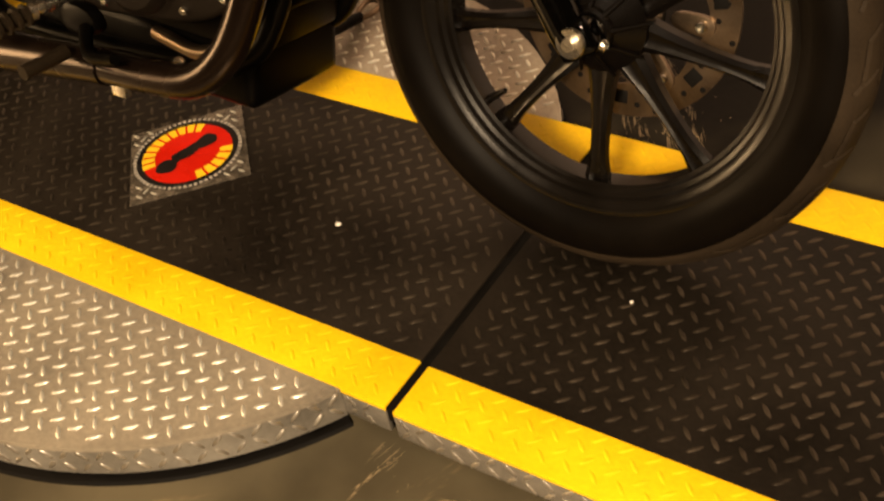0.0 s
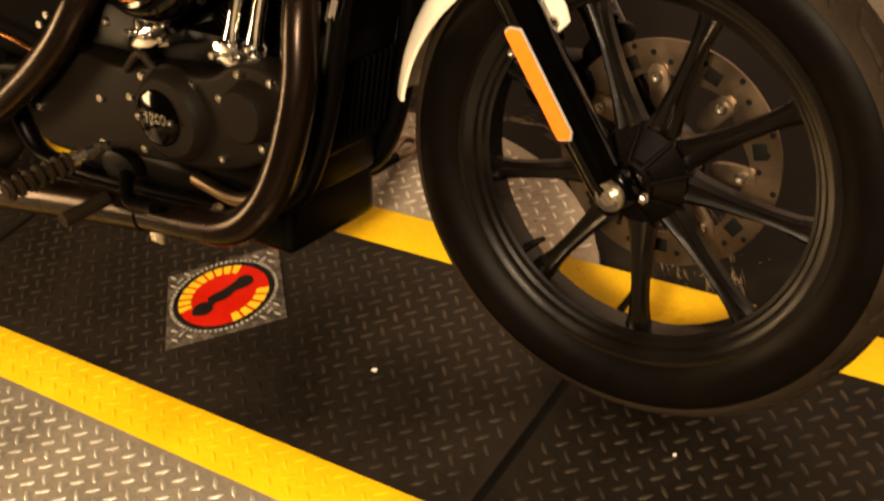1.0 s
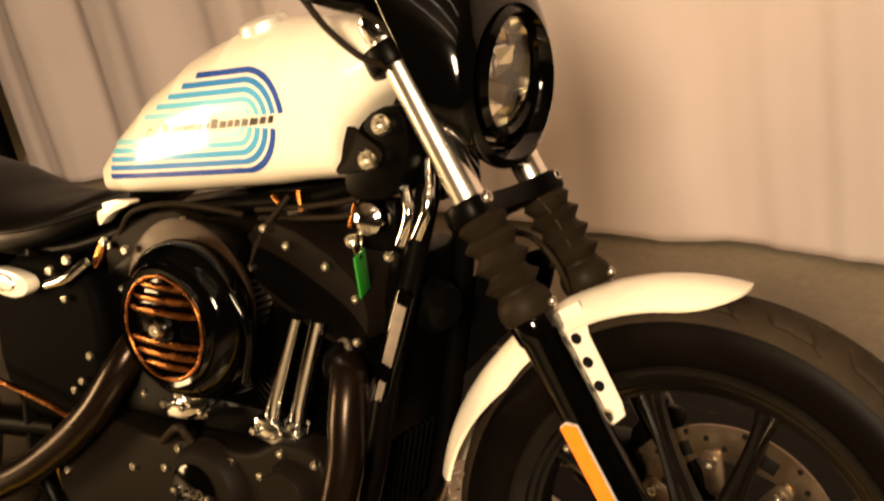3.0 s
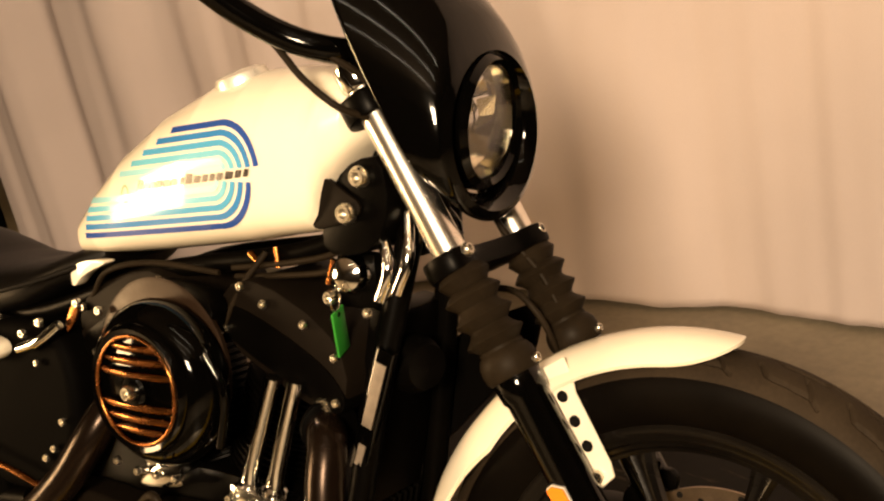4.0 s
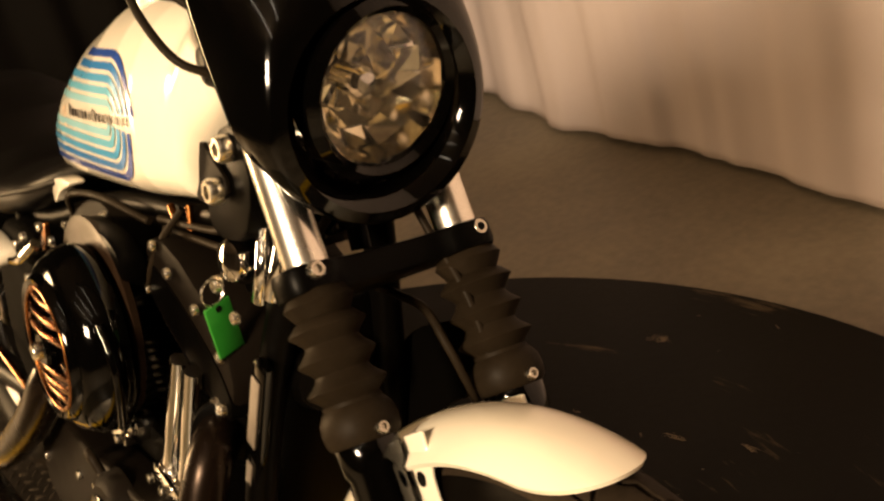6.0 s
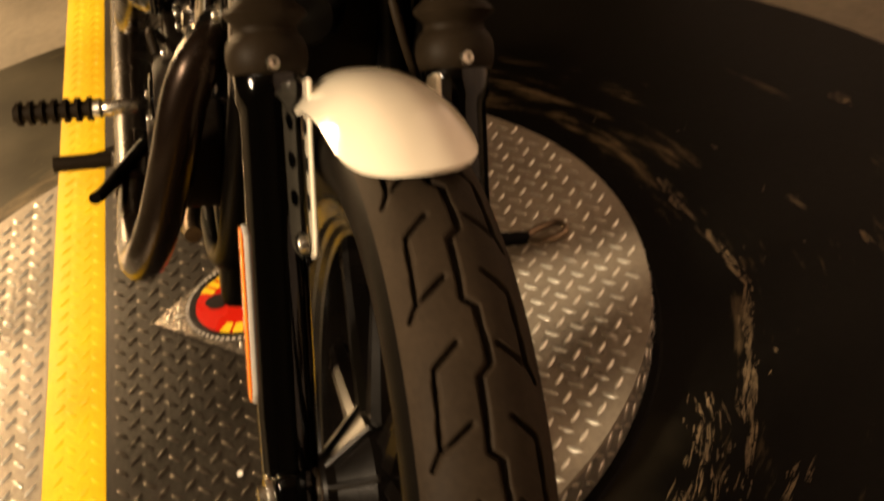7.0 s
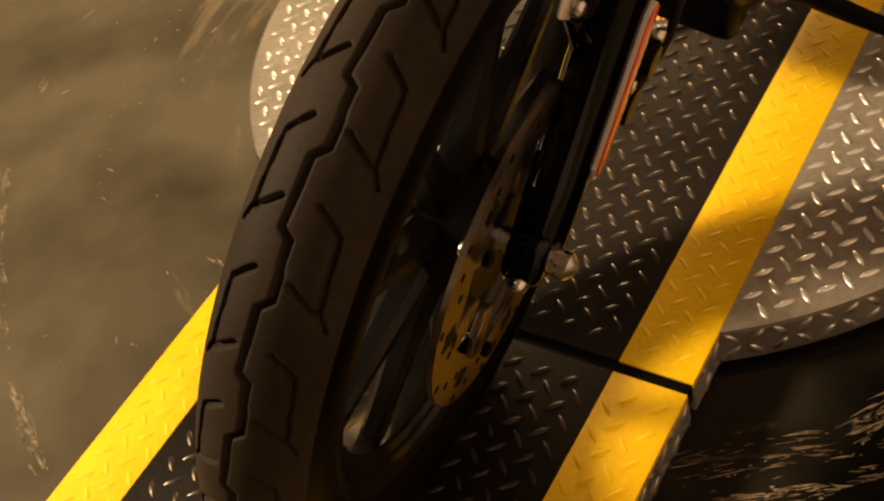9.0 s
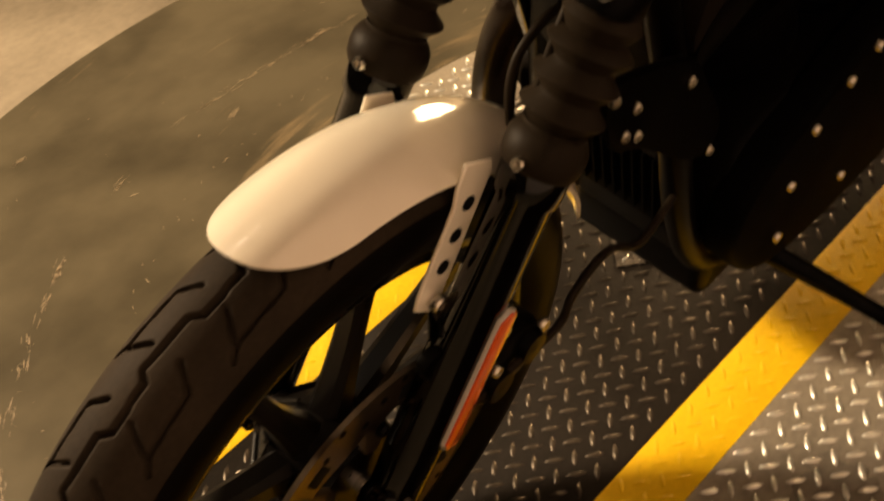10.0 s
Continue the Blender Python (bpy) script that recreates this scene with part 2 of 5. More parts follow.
def smooth_path(pts, per=6):
    """Catmull-Rom through the points."""
    p = [Vector(q) for q in pts]
    if len(p) < 3:
        return p
    q = [2 * p[0] - p[1]] + p + [2 * p[-1] - p[-2]]
    out = []
    for i in range(1, len(q) - 2):
        for k in range(per):
            t = k / per
            out.append(0.5 * ((2 * q[i]) + (q[i + 1] - q[i - 1]) * t + (2 * q[i - 1] - 5 * q[i] + 4 * q[i + 1] - q[i + 2]) * t * t + (3 * q[i] - q[i - 1] - 3 * q[i + 1] + q[i + 2]) * t ** 3))
    out.append(p[-1])
    return out


def tube_data(pts, r, n=14, per=6, cap=True):
    """Verts and faces of a tube; r a number or one radius per given point."""
    path = smooth_path(pts, per)
    if isinstance(r, (int, float)):
        rad = [r] * len(path)
    else:
        rad = [float(np.interp(i / (len(path) - 1) * (len(r) - 1), range(len(r)), r)) for i in range(len(path))]
    verts, faces = [], []
    t = (path[1] - path[0]).normalized()
    nrm = t.orthogonal().normalized()
    for i, c in enumerate(path):
        t2 = (path[min(i + 1, len(path) - 1)] - path[max(i - 1, 0)]).normalized()
        nrm = (nrm - t2 * nrm.dot(t2)).normalized()
        b = t2.cross(nrm)
        for k in range(n):
            a = 2 * math.pi * k / n
            verts.append(c + rad[i] * (math.cos(a) * nrm + math.sin(a) * b))
    for i in range(len(path) - 1):
        for k in range(n):
            faces.append((i * n + k, i * n + (k + 1) % n, (i + 1) * n + (k + 1) % n, (i + 1) * n + k))
    if cap:
        faces.append(tuple(range(n))); faces.append(tuple(range((len(path) - 1) * n, len(path) * n)))
    return verts, faces


def tube(name, pts, r, mat, n=14, per=6):
    v, f = tube_data(pts, r, n, per)
    return mesh_of(name, v, f, mat, angle=50)


def lathe(name, profile, origin, axis, mat, n=40, closed=False, angle=35):
    """profile: (radius, height along the axis)."""
    ax = Vector(axis).normalized()
    a0 = ax.orthogonal().normalized()
    if abs(ax.y) > 0.9:
        a0 = (Vector((1, 0, 0)) - ax * ax.x).normalized()
    b0 = ax.cross(a0)
    o = Vector(origin)
    verts, faces = [], []
    for r, h in profile:
        for k in range(n):
            a = 2 * math.pi * k / n
            verts.append(o + ax * h + max(r, 1e-5) * (math.cos(a) * a0 + math.sin(a) * b0))
    m = len(profile)
    for i in range(m if closed else m - 1):
        j = (i + 1) % m
        for k in range(n):
            faces.append((i * n + k, i * n + (k + 1) % n, j * n + (k + 1) % n, j * n + k))
    if not closed:
        if profile[0][0] > 1e-4:
            faces.append(tuple(range(n)))
        if profile[-1][0] > 1e-4:
            faces.append(tuple(range((m - 1) * n, m * n)))
    return mesh_of(name, verts, faces, mat, angle=angle)


def loft(name, rings, mat, close=True, caps=True, angle=40):
    n = len(rings[0])
    verts = [v for r in rings for v in r]
    faces = []
    for i in range(len(rings) - 1):
        for k in range(n if close else n - 1):
            faces.append((i * n + k, i * n + (k + 1) % n, (i + 1) * n + (k + 1) % n, (i + 1) * n + k))
    if caps and close:
        faces.append(tuple(range(n))); faces.append(tuple(range((len(rings) - 1) * n, len(rings) * n)))
    return mesh_of(name, verts, faces, mat, angle=angle)


def bevelled(bm, width, segs=2):
    bmesh.ops.bevel(bm, geom=[e for e in bm.edges if len(e.link_faces) == 2 and e.calc_face_angle(0) > 0.5], offset=width, segments=segs, affect="EDGES", profile=0.6, clamp_overlap=True)


def box(name, centre, size, mat, bevel=0.004, rot=(0, 0, 0), segs=2):
    bm = bmesh.new()
    bmesh.ops.create_cube(bm, size=1)
    bmesh.ops.scale(bm, vec=size, verts=bm.verts)
    if bevel:
        bevelled(bm, bevel, segs)
    bmesh.ops.transform(bm, matrix=pose(*centre, *rot), verts=bm.verts)
    return finish(name, bm, mat)


def finish(name, bm, mat, angle=40):
    bmesh.ops.recalc_face_normals(bm, faces=bm.faces)
    for f in bm.faces:
        f.smooth = True
    for e in bm.edges:
        if len(e.link_faces) == 2 and e.calc_face_angle(0) > radians(angle):
            e.smooth = False
    me = bpy.data.meshes.new(name)
    bm.to_mesh(me); bm.free()
    me.materials.append(mat)
    return me


def slab(name, outline, v0, v1, mat, bevel=0.004, holes=(), segs=2, draft=0.0):
    """A plate of the outline (u, w), from v0 to v1 across, with round holes (u, w, r)."""
    bm = bmesh.new()
    vs = [bm.verts.new((u, v0, w)) for u, w in outline]
    f = bm.faces.new(vs)
    ext = bmesh.ops.extrude_face_region(bm, geom=[f])
    up = [g for g in ext["geom"] if isinstance(g, bmesh.types.BMVert)]
    c = sum((v.co for v in up), Vector()) / len(up)
    for v in up:
        v.co.y = v1
        if draft:
            v.co.x = c.x + (v.co.x - c.x) * (1 - draft); v.co.z = c.z + (v.co.z - c.z) * (1 - draft)
    bmesh.ops.recalc_face_normals(bm, faces=bm.faces)
    if bevel:
        bevelled(bm, bevel, segs)
    return finish(name, bm, mat)


def rounded(outline, k=3):
    """Cuts the corners of a closed outline into arcs (Chaikin)."""
    for _ in range(k):
        out = []
        for i in range(len(outline)):
            a, b = outline[i], outline[(i + 1) % len(outline)]
            out.append((a[0] * .75 + b[0] * .25, a[1] * .75 + b[1] * .25))
            out.append((a[0] * .25 + b[0] * .75, a[1] * .25 + b[1] * .75))
        outline = out
    return outline


# ---- the room ----
FLOOR = -0.069
thing("floor", box("floor", (-0.75, -1.4, FLOOR - 0.05), (11.5, 7.6, 0.1), M_CONC, 0), "brown-grey worn concrete floor of the hall", "floor", "structure")
# the walls' shade is put into their dark brown base colour
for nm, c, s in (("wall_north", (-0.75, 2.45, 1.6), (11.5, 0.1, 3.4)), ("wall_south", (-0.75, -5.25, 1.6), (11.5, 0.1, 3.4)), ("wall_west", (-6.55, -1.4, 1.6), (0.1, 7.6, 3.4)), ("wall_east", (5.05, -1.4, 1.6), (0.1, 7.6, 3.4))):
    thing(nm, box(nm, c, s, M_WALL, 0), "hall wall with its shade put into a dark brown colour", "wall", "structure")
thing("ceiling", box("ceiling", (-0.75, -1.4, 3.35), (11.5, 7.6, 0.1), M_CEIL, 0), "dark hall ceiling", "ceiling", "structure")

MAT_C, MAT_R = (-0.48, -0.05), 1.29
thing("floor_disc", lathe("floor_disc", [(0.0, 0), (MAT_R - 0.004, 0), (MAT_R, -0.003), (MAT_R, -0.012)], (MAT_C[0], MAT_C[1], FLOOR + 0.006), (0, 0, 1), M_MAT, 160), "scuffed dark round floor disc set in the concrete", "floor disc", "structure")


def scuffs():
    """Pale dragged scuff patches in broken arcs round the disc's centre."""
    rnd = random.Random(4)
    verts, faces = [], []

    def blot(x, y, l, w, a):
        n = 13
        c = len(verts)
        for k in range(n):
            t = 2 * math.pi * k / n
            q = 0.35 + 0.8 * rnd.random()
            px, py = l * q * math.cos(t), w * q * math.sin(t)
            verts.append((x + px * math.cos(a) - py * math.sin(a), y + px * math.sin(a) + py * math.cos(a), FLOOR + 0.0068))
        faces.append(tuple(range(c, c + n)))
    for k in range(330):
        r = rnd.choice((0.70, 0.72, 0.80, 0.81, 0.92, 1.05, 1.15)) + rnd.gauss(0, 0.012)
        a = rnd.uniform(0.0, 2 * math.pi)
        x, y = -0.55 + r * math.cos(a), r * math.sin(a)
        if math.hypot(x - MAT_C[0], y - MAT_C[1]) > MAT_R - 0.06 or abs(y) < 0.3:
            continue
        s = rnd.random() ** 2
        if y > 0.3 and k % 4:
            continue
        blot(x, y, 0.0016 + 0.009 * s * s, 0.0006 + 0.0016 * rnd.random() ** 2, a + math.pi / 2 + rnd.gauss(0, 0.35))
    # dragged strokes: (width, points)
    for wd, pts in ((0.020, ((0.065, 0.300), (0.007, 0.372), (-0.041, 0.451), (-0.081, 0.493), (-0.162, 0.539), (-0.237, 0.553))), (0.007, ((-0.041, -0.822), (0.129, -0.679), (0.27, -0.505), (0.344, -0.38))), (0.010, ((0.082, 0.344), (0.05, 0.391), (-0.014, 0.487), (-0.087, 0.540))), (0.006, ((-0.354, 0.661), (-0.23, 0.614), (-0.166, 0.584), (-0.081, 0.54))), (0.009, ((-0.70, 0.665), (-0.485, 0.686), (-0.415, 0.688), (-0.278, 0.632), (-0.139, 0.559))),
                    (0.014, ((-0.236, 0.552), (-0.141, 0.507), (-0.05, 0.44))), (0.008, ((-0.799, -0.918), (-0.637, -0.94), (-0.381, -0.959))), (0.008, ((0.265, -0.516), (0.30, -0.45), (0.33, -0.389))),
                    (0.016, ((-0.012, -0.385), (0.004, -0.315))), (0.007, ((0.10, -0.345), (0.2, -0.325), (0.31, -0.31))), (0.010, ((0.11, 0.37), (0.03, 0.50), (-0.09, 0.62))),
                    (0.010, ((-0.80, 1.015), (-0.77, 1.02))), (0.007, ((-0.57, 0.825), (-0.545, 0.83))), (0.006, ((-0.45, 0.877), (-0.43, 0.879))), (0.006, ((-0.475, -0.885), (-0.45, -0.875))),
                    (0.008, ((-0.225, -0.905), (-0.20, -0.90))), (0.006, ((-0.04, -0.82), (0.0, -0.785))), (0.005, ((-0.155, -1.142), (-0.14, -1.14))), (0.007, ((0.09, -0.72), (0.135, -0.66)))):
        for (xa, ya), (xb, yb) in zip(pts, pts[1:]):
            ln = math.hypot(xb - xa, yb - ya)
            ang = math.atan2(yb - ya, xb - xa)
            for q in range(int(ln / 0.0019) + 14):
                t, off = rnd.random(), rnd.gauss(0, wd * 0.6)
                if noise.noise((t * ln * 16, off * 90, wd * 500)) < -0.05:
                    continue
                blot(xa + (xb - xa) * t - off * math.sin(ang), ya + (yb - ya) * t + off * math.cos(ang), 0.0025 + 0.022 * rnd.random() ** 3, 0.0004 + 0.0011 * rnd.random() ** 3, ang + rnd.gauss(0, 0.07))
    return mesh_of("scuff_marks", verts, faces, M_SCUFF, False)


thing("scuff_marks", scuffs(), "pale chalky scuff marks on the dark floor disc", "scuff marks", "stuff")


def curtain():
    nx, nz = 900, 36
    x0, x1, z0, z1 = -3.10, 3.9, FLOOR + 0.002, 3.28
    verts, faces = [], []
    for i in range(nx + 1):
        x = x0 + (x1 - x0) * i / nx
        deep = 0.012 + 0.03 * max(0, min(1, (-1.2 - x) / 1.2))
        for j in range(nz + 1):
            z = z0 + (z1 - z0) * (j / nz) ** 1.3
            y = 1.598 + deep * (math.sin(x * 9 + 1.2 * math.sin(x * 2.3)) + 0.45 * math.sin(x * 23 + z * 0.6)) + 0.0035 * math.sin(x * 37 + 2.0 * math.sin(x * 5.1)) * (0.6 + 0.5 * math.sin(x * 3.7 + 1)) + 0.0016 * math.sin(x * 71 + 3 * math.sin(x * 4.3 + z * 0.3)) + 0.01 * noise.noise((x * 3, z * 2, 0)) + 0.009 * math.exp(-(z - z0) / 0.06) * noise.noise((x * 4.0, 3, 1))
            verts.append((x, y, z + (0.008 * (1 + noise.noise((x * 3, 0, 7))) if j == 0 else 0)))
    w = nz + 1
    for i in range(nx):
        for j in range(nz):
            faces.append((i * w + j, (i + 1) * w + j, (i + 1) * w + j + 1, i * w + j + 1))
    me = mesh_of("curtain", verts, faces, M_CURT)
    ob = thing("curtain", me, "beige cloth backdrop curtain hanging to the concrete floor", "curtain")
    mod = ob.modifiers.new("thickness", "SOLIDIFY")
    mod.thickness, mod.offset = 0.003, 1
    return ob


curtain()


def dark_side_sheet():
    """An added black sheet past the backdrop's end, for the unlit room there."""
    n, m = 160, 8
    verts, faces = [], []
    for i in range(n + 1):
        y = 1.64 - 2.7 * i / n
        for j in range(m + 1):
            z = FLOOR + 0.004 + 3.26 * j / m
            verts.append((-3.20 + 0.028 * math.sin(y * 26 + 0.8 * math.sin(y * 7)) * (1 - 0.4 * j / m), y, z))
    w = m + 1
    for i in range(n):
        for j in range(m):
            faces.append((i * w + j, (i + 1) * w + j, (i + 1) * w + j + 1, i * w + j + 1))
    ob = thing("dark_side_sheet", mesh_of("dark_side_sheet", verts, faces, M_DARKSIDE), "added black sheet standing for the dark room beside the beige backdrop", "drape")
    mod = ob.modifiers.new("thickness", "SOLIDIFY")
    mod.thickness, mod.offset = 0.003, 1


dark_side_sheet()

# ---- the turntable platform ----
DISC_C, DISC_R, HALF, STRIPE = (-0.565, 0.0), 0.568, 0.291, 0.083
spinner = thing("motorcycle_turntable", None, "diamond-plate turntable with yellow-edged black runway and silver wings", "turntable")


def lozenges(name, spots, mat, length=0.0125, width=0.0034, height=0.0030):
    """Raised tread lozenges; spots: (point, along, normal)."""
    prof = ((-1, 0), (-0.5, -0.78), (0, -1), (0.5, -0.78), (1, 0), (0.5, 0.78), (0, 1), (-0.5, 0.78))
    verts, faces = [], []
    for p, t, n in spots:
        p, t, n = Vector(p), Vector(t), Vector(n)
        b = n.cross(t)
        c = len(verts)
        p = p - n * 0.0002
        for x, y in prof:
            verts.append(p + t * (x * length) + b * (y * width))
        for x in (-0.62, 0, 0.62):
            verts.append(p + t * (x * length) + n * height)
        faces += [(c, c + 1, c + 8), (c + 1, c + 2, c + 9, c + 8), (c + 2, c + 3, c + 10, c + 9), (c + 3, c + 4, c + 10), (c + 4, c + 5, c + 10), (c + 5, c + 6, c + 9, c + 10), (c + 6, c + 7, c + 8, c + 9), (c + 7, c, c + 8)]
    me = bpy.data.meshes.new(name)
    me.from_pydata([tuple(v) for v in verts], [], faces)
    me.materials.append(mat)
    me.polygons.foreach_set("use_smooth", [True] * len(faces))
    return me


def tread(name, inside, mat, x0, x1, y0, y1, parent, pitch=0.024, height=0.0021):
    spots = []
    # rows run at 45 degrees to the runway; neighbours stand crosswise
    h = math.sqrt(0.5)
    m = int(4.2 / pitch)
    for i in range(-m, m):
        for j in range(-m, m):
            x, y = (i - j) * pitch * h, (i + j) * pitch * h
            if x0 < x < x1 and y0 < y < y1 and inside(x, y):
                spots.append(((x, y, 0), (h, h, 0) if (i + j) % 2 else (h, -h, 0), (0, 0, 1)))
    ob = part(name, lozenges(name, spots, mat, height=height), parent)
    ob["kind"] = "stuff"
    return ob


SEGS = ((-2.30, -1.136, "rear_ramp_deck"), (-1.122, -0.007, "centre_deck"), (0.007, 1.32, "front_ramp_deck"))
for x0, x1, nm in SEGS:
    c, l = (x0 + x1) / 2, x1 - x0
    deck = part(nm, box(nm, (c, -0.0015 if x0 > 0 else 0, -0.004), (l, 2 * (HALF - STRIPE) + (0.003 if x0 > 0 else 0), 0.008), M_RUNB if nm == "front_ramp_deck" else M_RUN, 0.0008), spinner, "worn black-painted diamond-plate runway deck")
    tread("deck_tread", lambda x, y: True, M_RUNT if nm == "front_ramp_deck" else M_RUNTC, x0 + 0.0105, x1 - 0.0105, -(HALF - STRIPE) + 0.0095, HALF - STRIPE - 0.0095, deck)
    for sgn in (-1, 1):
        yc = sgn * (HALF - STRIPE / 2) - (0.003 if sgn < 0 and x0 > 0 else 0)
        st = part("yellow_edge_stripe", box("yellow_edge_stripe", (c, yc, -0.004), (l, STRIPE - 0.0006, 0.008), M_YEL, 0.0008), spinner, "yellow-painted diamond-plate edge stripe")
        tread("stripe_tread", lambda x, y: True, M_YEL, x0 + 0.0105, x1 - 0.0105, yc - STRIPE / 2 + 0.0095, yc + STRIPE / 2 - 0.0095, st, height=0.0015)
        spans = [(x0, x1)] if nm != "centre_deck" else [(-0.077, x1), (x0, -1.053)]
        for a, b in spans:
            sk = part("side_skirt", box("side_skirt", ((a + b) / 2, sgn * (HALF - 0.003) - (0.003 if sgn < 0 and x0 > 0 else 0), -0.028), (b - a, 0.006, 0.039), M_SKIRT, 0.0008), spinner, "bare diamond-plate side skirt")
            spots = []
            for i in range(int((b - a) / 0.0255)):
                for j in range(2):
                    ang = radians(45 if (i + j) % 2 else -45)
                    spots.append(((a + (i + 0.5) * 0.0255, sgn * HALF - (0.003 if sgn < 0 and x0 > 0 else 0), -0.017 - j * 0.021), (math.cos(ang), 0, math.sin(ang)), (0, sgn, 0)))
            so = part("skirt_tread", lozenges("skirt_tread", spots, M_GLINT), sk)
            so["kind"] = "stuff"
# dark rubber joints between the decks, a hair below the plate
for x in (0.0, -1.129):
    part("joint_strip", box("joint_strip", (x, 0, -0.016), (0.016, 2 * HALF - 0.004, 0.026), M_GAP, 0.001), spinner, "dark rubber joint strip")
for sgn in (-1, 1):
    verts, faces = [], []
    a0 = math.asin(HALF / DISC_R)
    arc = [a0 + (math.pi - 2 * a0) * k / 72 for k in range(73)]
    top = [(DISC_C[0] + DISC_R * math.cos(a), sgn * DISC_R * math.sin(a)) for a in arc]
    low = [(x, sgn * HALF) for x, y in top]
    n = len(top)
    for z in (0.0, -0.007):
        verts += [(x, y, z) for x, y in top] + [(x, y, z) for x, y in low]
    for k in range(n - 1):
        faces += [(k, k + 1, n + k + 1, n + k), (2 * n + k, 2 * n + k + 1, 3 * n + k + 1, 3 * n + k), (k, k + 1, 2 * n + k + 1, 2 * n + k)]
    wing = part("round_wing", mesh_of("round_wing", verts, faces, M_ALU, angle=25), spinner, "round bare diamond-plate wing")
    tread("wing_tread", lambda x, y: math.hypot(x - DISC_C[0], y) < DISC_R - 0.014, M_ALUT, -1.2, 0.0, HALF + 0.0095 if sgn > 0 else -DISC_R, DISC_R if sgn > 0 else -HALF - 0.0095, wing, height=0.0029)
    # hanging rim
    verts, faces = [], []
    for r in (DISC_R - 0.0002, DISC_R - 0.005):
        for z in (-0.0005, -0.052):
            verts += [(DISC_C[0] + r * math.cos(a), sgn * r * math.sin(a), z) for a in arc]
    for k in range(n - 1):
        faces += [(k, k + 1, n + k + 1, n + k), (2 * n + k, 2 * n + k + 1, 3 * n + k + 1, 3 * n + k), (n + k, n + k + 1, 3 * n + k + 1, 3 * n + k)]
    rim = part("wing_rim", mesh_of("wing_rim", verts, faces, M_SKIRT, angle=25), spinner, "bare diamond-plate rim of the wing")
    # added dark band that paints the shaded gap below the rim
    verts, faces = [], []
    for z in (-0.046, FLOOR + 0.0062):
        verts += [(DISC_C[0] + (DISC_R - 0.016) * math.cos(a), sgn * (DISC_R - 0.016) * math.sin(a), z) for a in arc]
    faces = [(k, k + 1, n + k + 1, n + k) for k in range(n - 1)]
    part("rim_gap_shade", mesh_of("rim_gap_shade", verts, faces, M_GAP, angle=25), spinner, "added dark band for the shaded gap under the wing rim")
    # added dark ring that draws the black line at the rim's foot
    verts = []
    for r, z in ((DISC_R - 0.014, FLOOR + 0.0062), (DISC_R - 0.014, FLOOR + 0.0105), (DISC_R + 0.009, FLOOR + 0.0105), (DISC_R + 0.012, FLOOR + 0.0062)):
        verts += [(DISC_C[0] + r * math.cos(a), sgn * r * math.sin(a), z) for a in arc]
    faces = [(j * n + k, j * n + k + 1, (j + 1) * n + k + 1, (j + 1) * n + k) for j in range(3) for k in range(n - 1)]
    part("dark_floor_ring", mesh_of("dark_floor_ring", verts, faces, M_GAP, angle=25), spinner, "added dark ring on the floor along the wing rim")
    spots = []
    m = int((math.pi - 2 * a0) * DISC_R / 0.0255)
    for i in range(m):
        a = a0 + (i + 0.5) * (math.pi - 2 * a0) / m
        nrm = Vector((math.cos(a), sgn * math.sin(a), 0)); tng = Vector((-math.sin(a), sgn * math.cos(a), 0))
        for j in range(2):
            t = (tng + Vector((0, 0, 1 if (i + j) % 2 else -1))).normalized()
            spots.append((Vector((DISC_C[0], 0, -0.015 - j * 0.023)) + nrm * DISC_R, t, nrm))
    so = part("rim_tread", lozenges("rim_tread", spots, M_GLINT), rim)
    so["kind"] = "stuff"
# hidden hub that carries the deck
part("turntable_hub", lathe("turntable_hub", [(0.24, 0), (0.24, 0.052), (0.1, 0.055)], (DISC_C[0], 0, FLOOR + 0.006), (0, 0, 1), M_GAP, 48), spinner)
for x in (-2.2, 1.22):
    part("ramp_foot", box("ramp_foot", (x, 0, -0.038), (0.06, 0.52, 0.056), M_GAP, 0.003), spinner)

M_FLECK = material("white_paper", (0.85, 0.82, 0.75), 0.7, 0, 0.05, 50, 300, 0.1)
M_PLATE = material("lacquered_dark_plate", (0.19, 0.16, 0.125), 0.28, 0.6, 0.6, 60, 260, 0.5, rvary=0.1)
# centre plate with the round emblem
plate = thing("emblem_plate", slab("emblem_plate", [(0.135, 0), (0, 0.137), (-0.128, 0.0), (0, -0.137)], 0, 0.0022, M_PLATE, 0.0006), "square clear-coated metal plate with a round red emblem, on the runway", "plate")
plate.matrix_world = pose(-0.601, 0.0, 0.0012, 90, 0, 0)
E_R = 0.083


def flat_disc(name, r0, r1, mat, z, parent, label=""):
    n = 56
    v = [(r1 * math.cos(2 * math.pi * k / n), z, r1 * math.sin(2 * math.pi * k / n)) for k in range(n)]
    if r0:
        v += [(r0 * math.cos(2 * math.pi * k / n), z, r0 * math.sin(2 * math.pi * k / n)) for k in range(n)]
        f = [(k, (k + 1) % n, n + (k + 1) % n, n + k) for k in range(n)]
    else:
        f = [tuple(range(n))]
    return part(name, mesh_of(name, v, f, mat, False), parent, label)



# tread lozenges of the plate round the emblem
spots = []
for i in range(-12, 13):
    for j in range(-12, 13):
        x, z = i * 0.0165, j * 0.0165
        if abs(x) + abs(z) < 0.122 and math.hypot(x, z) > E_R + 0.012:
            spots.append(((x, 0.0022, z), (1, 0, 0) if (i + j) % 2 else (0, 0, 1), (0, 1, 0)))
